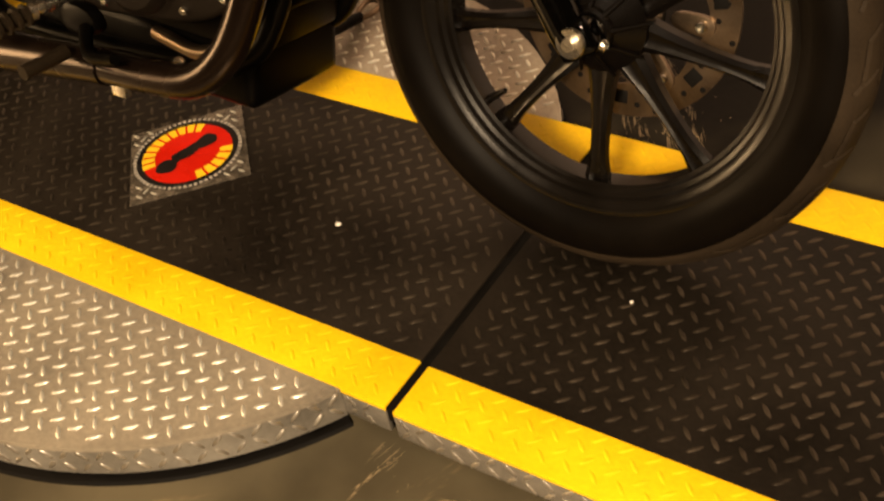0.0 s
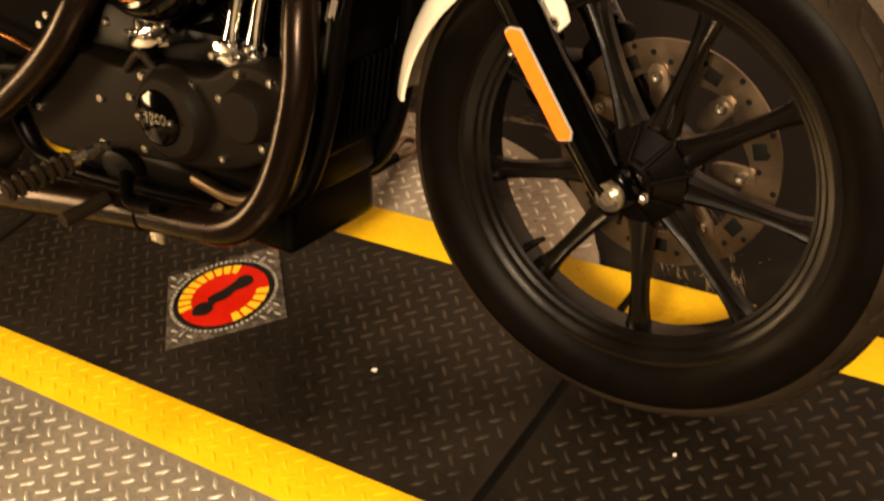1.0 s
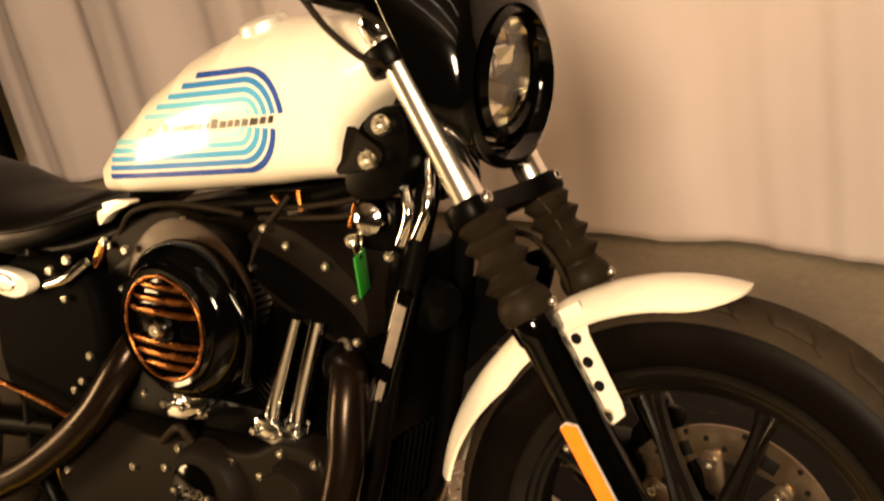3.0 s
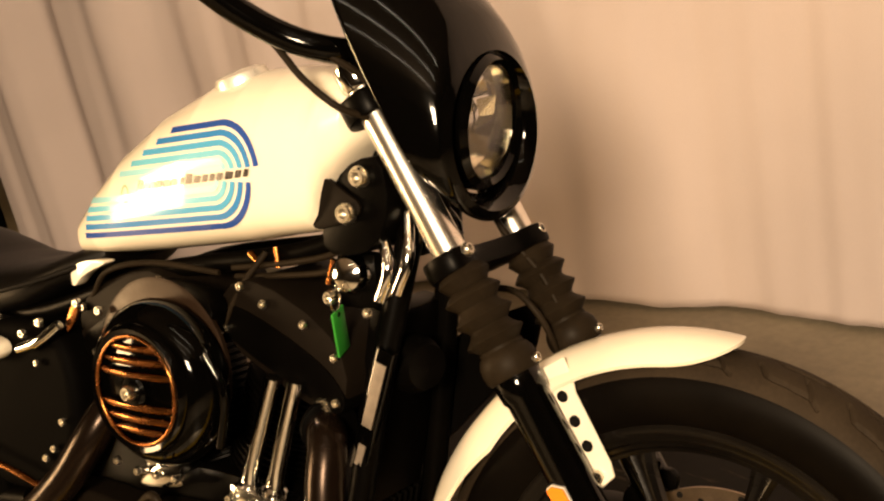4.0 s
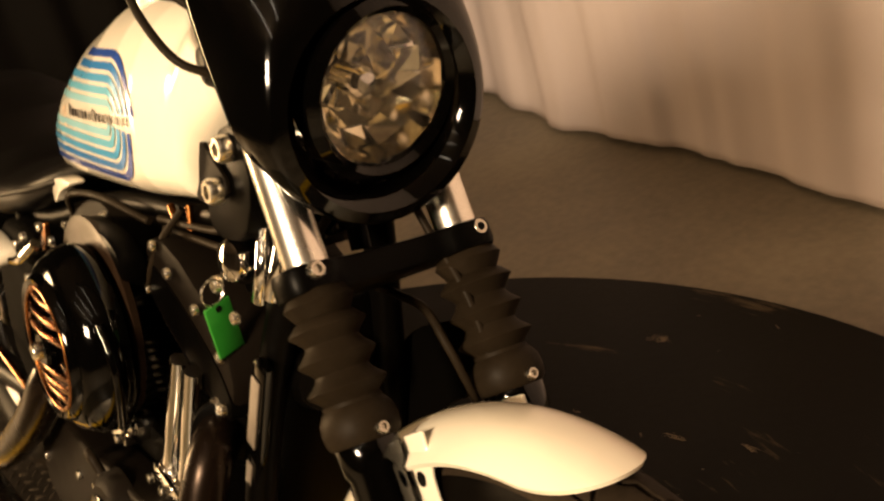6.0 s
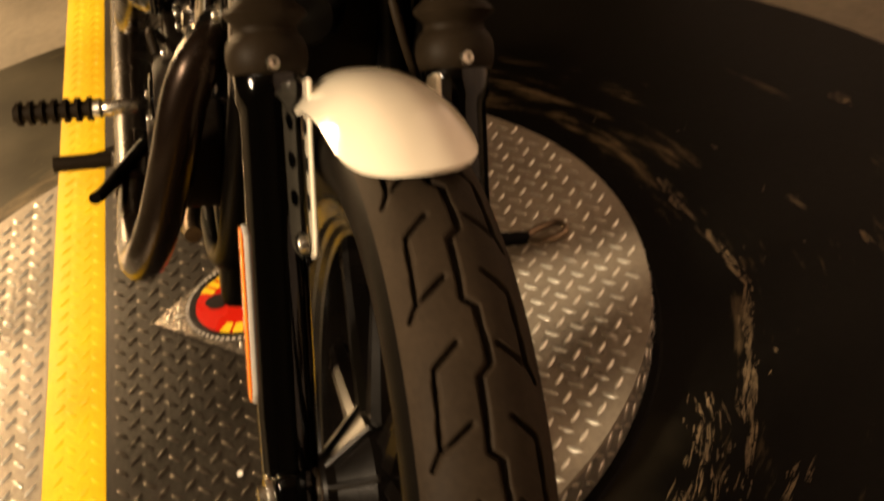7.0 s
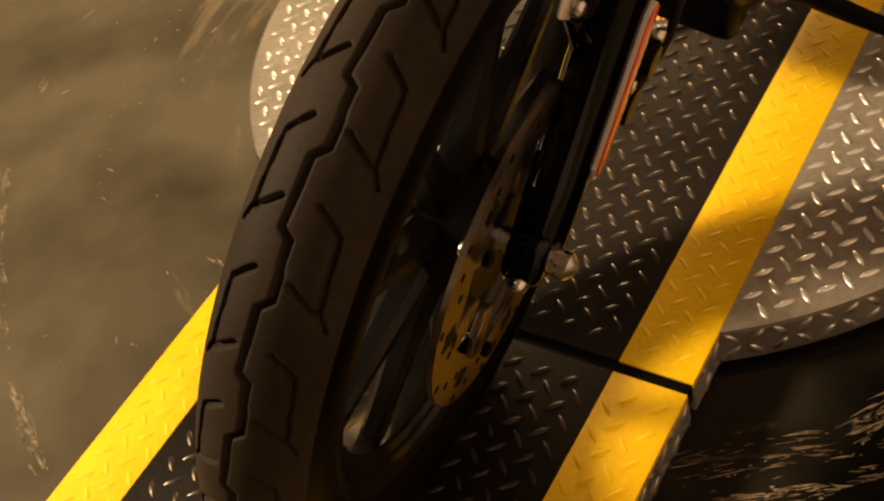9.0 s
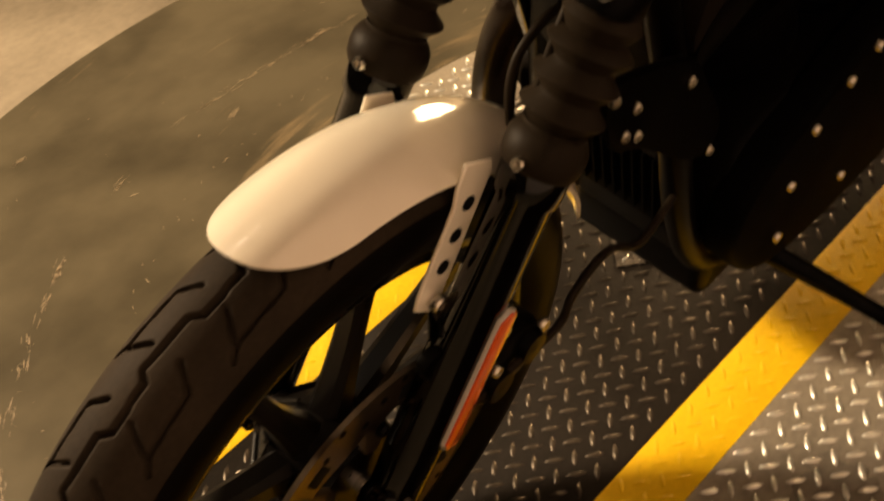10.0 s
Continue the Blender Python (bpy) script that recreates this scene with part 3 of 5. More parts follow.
pt = part("plate_tread", lozenges("plate_tread", spots, M_ALUT, 0.0085, 0.0024, 0.0018), plate)
pt["kind"] = "stuff"

# two scraps of white paper on the runway
for x, y, r in ((-0.265, -0.04, 0.0042), (0.19, -0.01, 0.0030)):
    out = [(r * (0.7 + 0.5 * abs(math.sin(3.1 * k + 50 * x))) * math.cos(k * 0.785), r * (0.7 + 0.5 * abs(math.cos(2.3 * k))) * math.sin(k * 0.785)) for k in range(8)]
    fl = thing("paper_scrap", slab("paper_scrap", out, 0, 0.0008, M_FLECK, 0), "tiny white paper scrap on the black runway deck", "paper scrap")
    fl.matrix_world = pose(x, y, 0.0012, 90, 0, 0)
# emblem faces the deck's top: its plane is the plate's own u, w plane
BEAD = material("silver_print", (0.62, 0.57, 0.50), 0.35, 0.3, 0.3, 60, 200, 0.1)
flat_disc("emblem_border", E_R, E_R + 0.007, M_BLACKP, 0.0025, plate, "black and silver beaded ring round the emblem")
verts, faces = [], []
for k in range(64):
    for q, r in ((-1.7, E_R + 0.0008), (1.7, E_R + 0.0008), (1.7, E_R + 0.0064), (-1.7, E_R + 0.0064)):
        verts.append((r * math.cos(radians(k * 5.625 + q)), 0.0031, r * math.sin(radians(k * 5.625 + q))))
    faces.append((4 * k, 4 * k + 1, 4 * k + 2, 4 * k + 3))
beads = part("emblem_beading", mesh_of("emblem_beading", verts, faces, BEAD, False), plate)
beads["kind"] = "stuff"
flat_disc("emblem_rim", 0.074, E_R, M_BLACKP, 0.0027, plate, "black ring")
flat_disc("emblem_face", 0, 0.074, M_RED, 0.0027, plate, "red emblem face")


def emblem_blocks():
    """Letter-sized yellow blocks on the ring, and the dark figure in the middle, as plain shapes."""
    def arc_block(a, w, r0, r1):
        pts = [(r0, -w), (r0, w), (r1, w * 1.1), (r1, -w * 1.1)]
        v = [(r * math.cos(radians(a + q)), 0.0033, r * math.sin(radians(a + q))) for r, q in pts]
        return v
    for a0, n, step in ((126, 10, 13.4), (-32, 5, 15.5)):
        for k in range(n):
            part("emblem_letter_block", mesh_of("emblem_letter_block", arc_block(a0 + k * step, step * 0.36, 0.054, 0.075), [(0, 1, 2, 3)], M_YPRINT, False), plate, "yellow letter-sized block" if k == 0 else "")
    # two round blots joined by a ragged body
    a = radians(-82)
    verts, faces = [], []

    def patch(pts, lift):
        c = len(verts)
        verts.extend((x * math.cos(a) - y * math.sin(a), lift, x * math.sin(a) + y * math.cos(a)) for x, y in pts)
        faces.append(tuple(range(c, c + len(pts))))
    for cx, cy, r, lift in ((-0.042, -0.003, 0.0175, 0.0033), (0.041, 0.004, 0.0160, 0.0035)):
        patch([(cx + r * (1 + 0.10 * math.sin(5 * q)) * math.cos(q * 0.3927), cy + r * math.sin(q * 0.3927)) for q in range(16)], lift)
    patch([(-0.036, -0.012), (-0.026, -0.009), (-0.020, -0.017), (-0.008, -0.016), (0.008, -0.012), (0.024, -0.010), (0.050, -0.010), (0.056, 0.006), (0.048, 0.017), (0.032, 0.018), (0.016, 0.010), (0.002, 0.012), (-0.010, 0.010), (-0.020, 0.004), (-0.034, 0.008)], 0.0037)
    part("emblem_figure", mesh_of("emblem_figure", verts, faces, M_BLACKP, False), plate, "black figure shape")


emblem_blocks()

# ---- the motorcycle ----
LEAN = radians(14.34)
bike = thing("motorcycle", None, "cream and black cruiser motorcycle leaning on its side stand", "motorcycle")
bike.matrix_world = Matrix.Translation((0.1035, 0.0554, 0.0)) @ Matrix.Rotation(-LEAN, 4, "X")
AX = Vector((0, 0, 0.328))  # front axle, in the bike's own u (ahead), v (left), w (up)


def bolt_mesh(name, r, h, mat):
    return lathe(name, [(r, 0), (r, h * 0.7), (r * 0.8, h), (r * 0.5, h), (r * 0.45, h * 0.45), (0, h * 0.4)], (0, 0, 0), (0, 0, 1), mat, 14)


BOLT, BIGBOLT = bolt_mesh("bolt", 0.0065, 0.007, M_STEEL), bolt_mesh("bolt_big", 0.010, 0.010, M_STEEL)
DARKBOLT = bolt_mesh("bolt_dark", 0.008, 0.007, M_SATIN)


def bolt(parent, at, axis=(0, -1, 0), mesh=None, name="bolt", scale=1.0):
    ob = part(name, mesh or BOLT, parent)
    ob.matrix_local = Matrix.Translation(at) @ Vector(axis).to_track_quat("Z", "Y").to_matrix().to_4x4() @ Matrix.Scale(scale, 4)
    return ob


def tyre_mesh(name, centre, R, half, rim_r, grooves):
    """A tyre with pressed-in tread grooves. R outer radius, half the half width of the section."""
    nt, ns = (1800, 140) if grooves else (160, 40)
    # section, from one bead over the crown to the other
    sec = []
    for k in range(ns + 1):
        s = -1 + 2 * k / ns
        a = s * radians(128)
        rr = half
        v = rr * math.sin(a) * (1.0 if abs(a) < math.pi / 2 else 0.98)
        h = R - half * 0.98 + half * 0.98 * math.cos(a) if abs(a) < math.pi / 2 else R - half * 0.98 + (rim_r - (R - half * 0.98)) * ((abs(a) - math.pi / 2) / radians(38))
        if abs(a) >= math.pi / 2:
            q = (abs(a) - math.pi / 2) / radians(38)
            v = math.copysign(half * (1 - 0.33 * q * q), a)
        sec.append((v, h))
    sec = np.array(sec)
    th = np.linspace(0, 2 * math.pi, nt, endpoint=False)
    V = np.repeat(sec[None, :, 0], nt, 0)
    Hh = np.repeat(sec[None, :, 1], nt, 0)
    if grooves:
        per = 2 * math.pi / 21
        # arc length across the crown, for the pattern
        ds = np.concatenate([[0], np.cumsum(np.hypot(np.diff(sec[:, 0]), np.diff(sec[:, 1])))])
        ds -= ds[ns // 2]
        S = np.repeat(ds[None, :], nt, 0)
        Tm = np.repeat(th[:, None], ns + 1, 1)
        ph = np.mod(Tm - radians(66.0), per)
        depth = np.zeros_like(S)

        def cut(t0, s0, t1, s1, w, d):
            for sh in (-per, 0, per, 2 * per):
                ax_, ay_, bx_, by_ = (t0 + sh) * R, s0, (t1 + sh) * R, s1
                px_, py_ = ph * R - ax_, S - ay_
                dx, dy = bx_ - ax_, by_ - ay_
                k = np.clip((px_ * dx + py_ * dy) / (dx * dx + dy * dy), 0, 1)
                dist = np.hypot(px_ - k * dx, py_ - k * dy)
                np.maximum(depth, d * np.clip((w - dist) / (0.35 * w), 0, 1), out=depth)
        g = math.radians(1)

        def line(pts, w, d):
            for (a, b), (c2, e) in zip(pts, pts[1:]):
                cut(-a * g, b, -c2 * g, e, w, d)
        # zigzag groove down the middle, then a long hook and a short slash on either side
        line([(0, -0.004), (0.9, 0.003), (7.7, 0.005), (9.1, -0.003), (17.143, -0.004)], 0.0024, 0.006)
        for sd, off in ((-1, 0.0), (1, -8.57)):
            line([(5.1 + off, sd * 0.0135), (7.5 + off, sd * 0.030), (16.3 + off, sd * 0.033), (18.3 + off, sd * 0.040)], 0.0022, 0.006)
            line([(14.1 + off, sd * 0.0125), (16.4 + off, sd * 0.030)], 0.0022, 0.006)
        Hh = Hh - depth
    ca, sa = np.cos(th)[:, None], np.sin(th)[:, None]
    co = np.stack([centre[0] + Hh * ca, centre[1] + V, centre[2] + Hh * sa], 2).reshape(-1, 3)
    i = np.arange(nt)[:, None]; j = np.arange(ns)[None, :]
    w = ns + 1
    f = np.stack([i * w + j, ((i + 1) % nt) * w + j, ((i + 1) % nt) * w + j + 1, i * w + j + 1], 2).reshape(-1, 4)
    me = bpy.data.meshes.new(name)
    me.vertices.add(len(co)); me.vertices.foreach_set("co", co.ravel())
    me.loops.add(f.size); me.loops.foreach_set("vertex_index", f.ravel().astype(np.int32))
    me.polygons.add(len(f)); me.polygons.foreach_set("loop_start", np.arange(0, f.size, 4, dtype=np.int32))
    me.polygons.foreach_set("use_smooth", np.ones(len(f), dtype=bool))
    me.update(calc_edges=True)
    me.validate()
    me.materials.append(M_TYRE)
    me.materials.append(M_WALLRUB)
    row = [1 if abs(-1 + (2 * k + 1) / ns) * 128 > 64 else 0 for k in range(ns)]
    me.polygons.foreach_set("material_index", np.tile(np.array(row, dtype=np.int32), nt))
    return me


def lathe_y(name, prof, c, mat, n=96, closed=False, angle=35):
    return lathe(name, prof, c, (0, 1, 0), mat, n, closed, angle)


def wheel(name, c, R, half, rim_r, spokes, phase, grooves, label):
    hb = rim_r
    near = [(hb + 0.016, .66), (hb + 0.017, .73), (hb + 0.010, .75), (hb + 0.006, .725), (hb + 0.002, .67), (hb - 0.003, .63), (hb - 0.006, .53), (hb - 0.011, .48), (hb - 0.0145, .38), (hb - 0.019, .34)]
    back = [(hb - 0.008, .05), (hb - 0.002, .40)]
    prof = [(r, -half * q) for r, q in near] + [(hb - 0.020, 0)] + [(r, half * q) for r, q in reversed(near)] + [(r, half * q) for r, q in reversed(back)] + [(r, -half * q) for r, q in back]
    w = part(name, lathe_y("rim", prof, c, M_RIMB, 120, True, 28), bike, label)
    part("tyre", tyre_mesh("tyre", c, R, half, hb + 0.012, grooves), w, "black rubber tyre with zigzag tread grooves")
    part("hub", lathe_y("hub", [(0.012, -0.058), (0.027, -0.058), (0.030, -0.055), (0.031, -0.047), (0.036, -0.042), (0.060, -0.020), (0.062, 0), (0.060, 0.025), (0.055, 0.045), (0.055, 0.050), (0.012, 0.050)], c, M_RIM, 54), w)
    part("bearing_seal", lathe_y("bearing_seal", [(0.014, -0.0595), (0.0225, -0.0595), (0.0225, -0.057), (0.014, -0.057)], c, M_SEAL, 32, True), w, "dusty brown bearing seal")
    web = tube("hub_web", [(0.028, -0.052, 0), (0.066, -0.0185, 0)], [0.0035, 0.0025], M_RIM, 8, 1)
    for k in range(spokes):
        wb = part("hub_web", web, w)
        wb.matrix_local = Matrix.Translation(c) @ Matrix.Rotation(-radians(phase + (k + 0.5) * 360 / spokes), 4, "Y")
    # one cast spoke with a raised web, foot widening into the hub and rim
    rings = []
    for q in range(9):
        t = q / 8
        r = 0.045 + (hb - 0.019 - 0.045) * t
        hw = 0.013 * (1 - t) ** 3 + 0.0094 + 0.007 * t ** 8
        hv = 0.016 * (1 - t) + 0.0095 * t
        vo = 0.006 * (1 - t)
        ring = []
        for x, y in ((-1, -0.55), (-0.55, -1), (-0.2, -0.80), (0.2, -0.80), (0.55, -1), (1, -0.55), (1, 0.55), (0.55, 1), (-0.55, 1), (-1, 0.55)):
            ring.append((r, vo * 0 + y * hv, x * hw))
        rings.append(ring)
    sm = loft("spoke", rings, M_RIM, angle=30)
    for k in range(spokes):
        sp = part("spoke", sm, w)
        sp.matrix_local = Matrix.Translation(c) @ Matrix.Rotation(-radians(phase + k * 360 / spokes), 4, "Y")
    return w


fw = wheel("front_wheel", AX, 0.3265, 0.0485, 0.230, 9, 30.0, True, "satin black cast nine-spoke front wheel")
# wider tyre at the back, on the same build
RAX = Vector((-1.515, 0, 0.315))
wheel("rear_wheel", RAX, 0.318, 0.070, 0.200, 9, 10.0, False, "satin black cast rear wheel")
part("valve_stem", tube("valve_stem", [AX + Vector((-0.165, 0.0, -0.140)), AX + Vector((-0.135, -0.008, -0.118))], [0.006, 0.0035], M_RIM, 10, 1), fw, "black valve stem")
# axle ends
part("axle", lathe_y("axle", [(0.0, -0.108), (0.008, -0.108), (0.009, -0.101), (0.0175, -0.102), (0.0185, -0.10), (0.0185, -0.096), (0.012, -0.094), (0.012, 0.10), (0.0125, 0.10), (0.0125, 0.112), (0.009, 0.116), (0.0, 0.121)], AX, M_STEEL, 32), fw, "zinc-plated axle with nut")
part("axle_spacer", lathe_y("axle_spacer", [(0.013, -0.064), (0.021, -0.064), (0.0225, -0.062), (0.0225, -0.034), (0.021, -0.032), (0.013, -0.032)], AX, M_STEEL, 32), fw, "pale zinc-plated axle spacer")


def rotor(c, v, r_out, r_in, parent):
    """A floating brake rotor: a drilled ring with windows, held by seven lugs of the wheel."""
    n = 168
    verts, faces = [], []
    for y in (v - 0.0025, v + 0.0025):
        for r in (r_out, r_in):
            for k in range(n):
                a = 2 * math.pi * k / n
                rr = r + (0.004 * math.cos(a * 7) if r == r_in else 0)
                verts.append((c[0] + rr * math.cos(a), y, c[2] + rr * math.sin(a)))
    for k in range(n):
        j = (k + 1) % n
        faces += [(k, j, n + j, n + k), (2 * n + k, 2 * n + j, 3 * n + j, 3 * n + k), (k, j, 2 * n + j, 2 * n + k), (n + k, n + j, 3 * n + j, 3 * n + k)]
    ro = part("brake_rotor", mesh_of("brake_rotor", verts, faces, M_ROTOR, angle=25), parent, "drilled brown-tinted steel brake rotor")
    hole = lathe_y("drill_hole", [(0.0, -0.0031), (0.0038, -0.0031), (0.0038, 0.0031), (0.0, 0.0031)], (0, 0, 0), M_GAP, 12)
    for k in range(36):
        a = 2 * math.pi * k / 36
        r = r_in + (r_out - r_in) * (0.35, 0.62, 0.86)[k % 3]
        h = part("drill_hole", hole, ro)
        h.matrix_local = Matrix.Translation((c[0] + r * math.cos(a), v, c[2] + r * math.sin(a)))
    window = box("rotor_window", (0, 0, 0), (0.019, 0.0062, 0.022), M_GAP, 0.002)
    lug = slab("rotor_lug", rounded([(-0.040, -0.011), (0.004, -0.014), (0.016, -0.009), (0.018, 0.0), (0.016, 0.009), (0.004, 0.014), (-0.040, 0.011)], 2), -0.004, 0.004, M_ROTOR, 0.0015)
    for k in range(7):
        a = -5 + k * 360 / 7
        turn = Matrix.Translation(c) @ Matrix.Rotation(-radians(a), 4, "Y")
        lo = part("rotor_lug", lug, ro)
        lo.matrix_local = turn @ Matrix.Translation((r_in - 0.004, v - 0.003, 0))
        at = c + Matrix.Rotation(-radians(a), 3, "Y") @ Vector((r_in - 0.003, v - 0.007, 0))
        bolt(ro, at, (0, -1, 0), BIGBOLT, scale=0.75)
        bolt(ro, at + Vector((0, 0.013, 0)), (0, 1, 0), DARKBOLT, scale=0.9)
        wo = part("rotor_window", window, ro)
        wo.matrix_local = Matrix.Translation(c) @ Matrix.Rotation(-radians(a + 17), 4, "Y") @ Matrix.Translation(((r_in + r_out) / 2 - 0.004, v, 0))
    return ro


rotor(AX, 0.060, 0.147, 0.104, fw)

# fork: axis through F0, leaning back
RAKE = radians(31)
FD = Vector((-math.sin(RAKE), 0, math.cos(RAKE)))
FN = Vector((math.cos(RAKE), 0, math.sin(RAKE)))  # ahead of the fork
F0 = Vector((-0.015, 0, 0.338))
FV = 0.079


def fork_leg(sg):
    o = F0 + Vector((0, sg * FV, 0))
    at = lambda s, n=0.0, v=0.0: o + FD * s + FN * n + Vector((0, sg * v, 0))
    leg = part("fork_slider", lathe("fork_slider", [(0.0, -0.035), (0.018, -0.034), (0.022, -0.028), (0.0235, 0.0), (0.0245, 0.05), (0.0245, 0.30), (0.0275, 0.305), (0.0285, 0.330), (0.026, 0.335), (0.020, 0.337)], o, FD, M_LACQ, 32), bike, "gloss black lower fork slider")
    # axle boss with its pinch bolt
    part("axle_boss", box("axle_boss", AX + Vector((0.0, sg * FV, 0)), (0.052, 0.036, 0.046), M_GLOSS, 0.012, (0, -31, 0), 3), leg)
    bolt(leg, AX + Vector((0.032, sg * (FV + 0.004), 0.0)), (0.9, 0, -0.3), BIGBOLT, "pinch_bolt", 0.75)
    # ribbed boot
    prof = [(0.0255, 0.326), (0.0300, 0.328), (0.0325, 0.333), (0.0335, 0.342), (0.0325, 0.351), (0.0290, 0.3575), (0.0258, 0.3605), (0.0262, 0.3640)]
    for sp, rp in ((0.3760, 0.0348), (0.4020, 0.0345), (0.4280, 0.0342), (0.4500, 0.0315)):
        prof += [(0.0235, sp - 0.0125), (0.0262, sp - 0.0085), (rp - 0.0010, sp - 0.0016), (rp, sp), (rp - 0.0010, sp + 0.0016), (0.0262, sp + 0.0085)]
    prof += [(0.0245, 0.4600), (0.0210, 0.4615)]
    part("fork_boot", lathe("fork_boot", prof, o, FD, M_BOOT, 36, angle=38), leg, "ribbed black rubber fork boot")
    part("fork_tube", lathe("fork_tube", [(0.0200, 0.45), (0.0200, 0.70)], o, FD, M_FTUBE, 32), leg, "polished chrome fork tube")
    part("fork_cap", lathe("fork_cap", [(0.021, 0.695), (0.024, 0.70), (0.024, 0.725), (0.016, 0.73), (0.015, 0.742), (0, 0.744)], o, FD, M_CHROME, 24), leg, "chrome fork cap")
    bolt(leg, at(0.335, 0.032, 0.0), FN, BOLT, "boot_clamp_screw", 0.9)
    bolt(leg, at(0.474, 0.022, 0.006), FN, BIGBOLT, "clamp_screw", 0.8)
    # reflector plate beside the slider
    out = [(-0.010, -0.066), (0.004, -0.072), (0.010, -0.064), (0.010, 0.064), (-0.002, 0.072), (-0.010, 0.070)]
    me = slab("reflector", out, -0.0013, 0.0013, M_ORANGE if sg < 0 else M_REDR, 0.0015)
    rf = part("side_reflector", me, leg, "long orange side reflector" if sg < 0 else "long red-orange side reflector")
    rf.matrix_local = Matrix.Translation(at(0.134, -0.006, 0.0288)) @ Matrix.Rotation(-RAKE, 4, "Y")
    rh = part("reflector_housing", slab("reflector_housing", [(x * 1.04, y * 1.02) for x, y in out], -0.0022, 0.0022, M_PALE, 0.0008), leg, "pale plastic reflector housing")
    rh.matrix_local = Matrix.Translation(at(0.134, -0.006, 0.0254)) @ Matrix.Rotation(-RAKE, 4, "Y")
    me = slab("reflector_back", [(x * 1.12, y * 1.06) for x, y in out], -0.002, 0.002, M_SATIN, 0.001)
    rb = part("reflector_bracket", me, leg)
    rb.matrix_local = Matrix.Translation(at(0.134, -0.006, 0.0215)) @ Matrix.Rotation(-RAKE, 4, "Y")
    bolt(leg, at(0.180, -0.022, 0.022), (0, sg, 0), BOLT, "reflector_screw", 0.8)
    return leg


legs = [fork_leg(-1), fork_leg(1)]
# the bars rest a little to the left: wheel, rotor and legs turn about the steering axis
HEAD = F0 + FN * -0.055
STEER = Matrix.Translation(HEAD) @ Matrix.Rotation(radians(2.4), 4, FD) @ Matrix.Translation(-HEAD)
for ob in legs + [fw]:
    ob.matrix_local = STEER
# caliper behind the left slider
cal = part("brake_caliper", slab("brake_caliper", rounded([(-0.05, -0.03), (0.04, -0.035), (0.055, 0.01), (0.03, 0.045), (-0.04, 0.04)], 2), 0.045, 0.098, M_SATIN, 0.008), bike, "satin black front brake caliper")
cal.matrix_local = STEER @ Matrix.Translation((-0.150, 0, 0.395))
for x, z in ((-0.02, 0.01), (0.025, 0.0)):
    part("caliper_piston_cap", lathe_y("caliper_piston_cap", [(0.0, 0.108), (0.016, 0.107), (0.018, 0.098)], (x, 0, z), M_SATIN, 24), cal)
for x, z in ((-0.035, 0.028), (0.03, 0.03)):
    bolt(cal, (x, 0.099, z), (0, 1, 0))
part("caliper_bracket", slab("caliper_bracket", rounded([(-0.10, 0.40), (-0.05, 0.47), (-0.075, 0.49), (-0.14, 0.44)], 2), 0.070, 0.082, M_SATIN, 0.002), bike)

# triple clamps and steering stem
for s, nm, th in ((0.470, "lower_triple_clamp", 0.026), (0.676, "upper_triple_clamp", 0.030)):
    m = Matrix.Translation(F0 + FD * s) @ Matrix.Rotation(-RAKE, 4, "Y")
    out = rounded([(0.026, -0.106), (0.026, -0.066), (0.008, -0.045), (0.008, 0.045), (0.026, 0.066), (0.026, 0.106), (-0.026, 0.108), (-0.05, 0.05), (-0.075, 0.03), (-0.075, -0.03), (-0.05, -0.05), (-0.026, -0.108)], 2)
    bm = bmesh.new()
    f = bm.faces.new([bm.verts.new((x, y, -th / 2)) for x, y in out])
    ext = bmesh.ops.extrude_face_region(bm, geom=[f])
    bmesh.ops.translate(bm, vec=(0, 0, th), verts=[g for g in ext["geom"] if isinstance(g, bmesh.types.BMVert)])
    bmesh.ops.recalc_face_normals(bm, faces=bm.faces)
    bevelled(bm, 0.006, 2)
    ob = part(nm, finish(nm, bm, M_SATIN), bike, "satin black fork clamp")
    ob.matrix_local = m
part("steering_head", lathe("steering_head", [(0.030, 0.51), (0.034, 0.52), (0.030, 0.55), (0.030, 0.64), (0.034, 0.66), (0.030, 0.68)], F0 + FN * -0.055, FD, M_GLOSS, 32), bike, "gloss black frame neck")
bolt(bike, (-0.281, -0.060, 0.727), (0.2, -1, 0), BIGBOLT, "neck_bolt", 1.3)

# ---- front fender ----


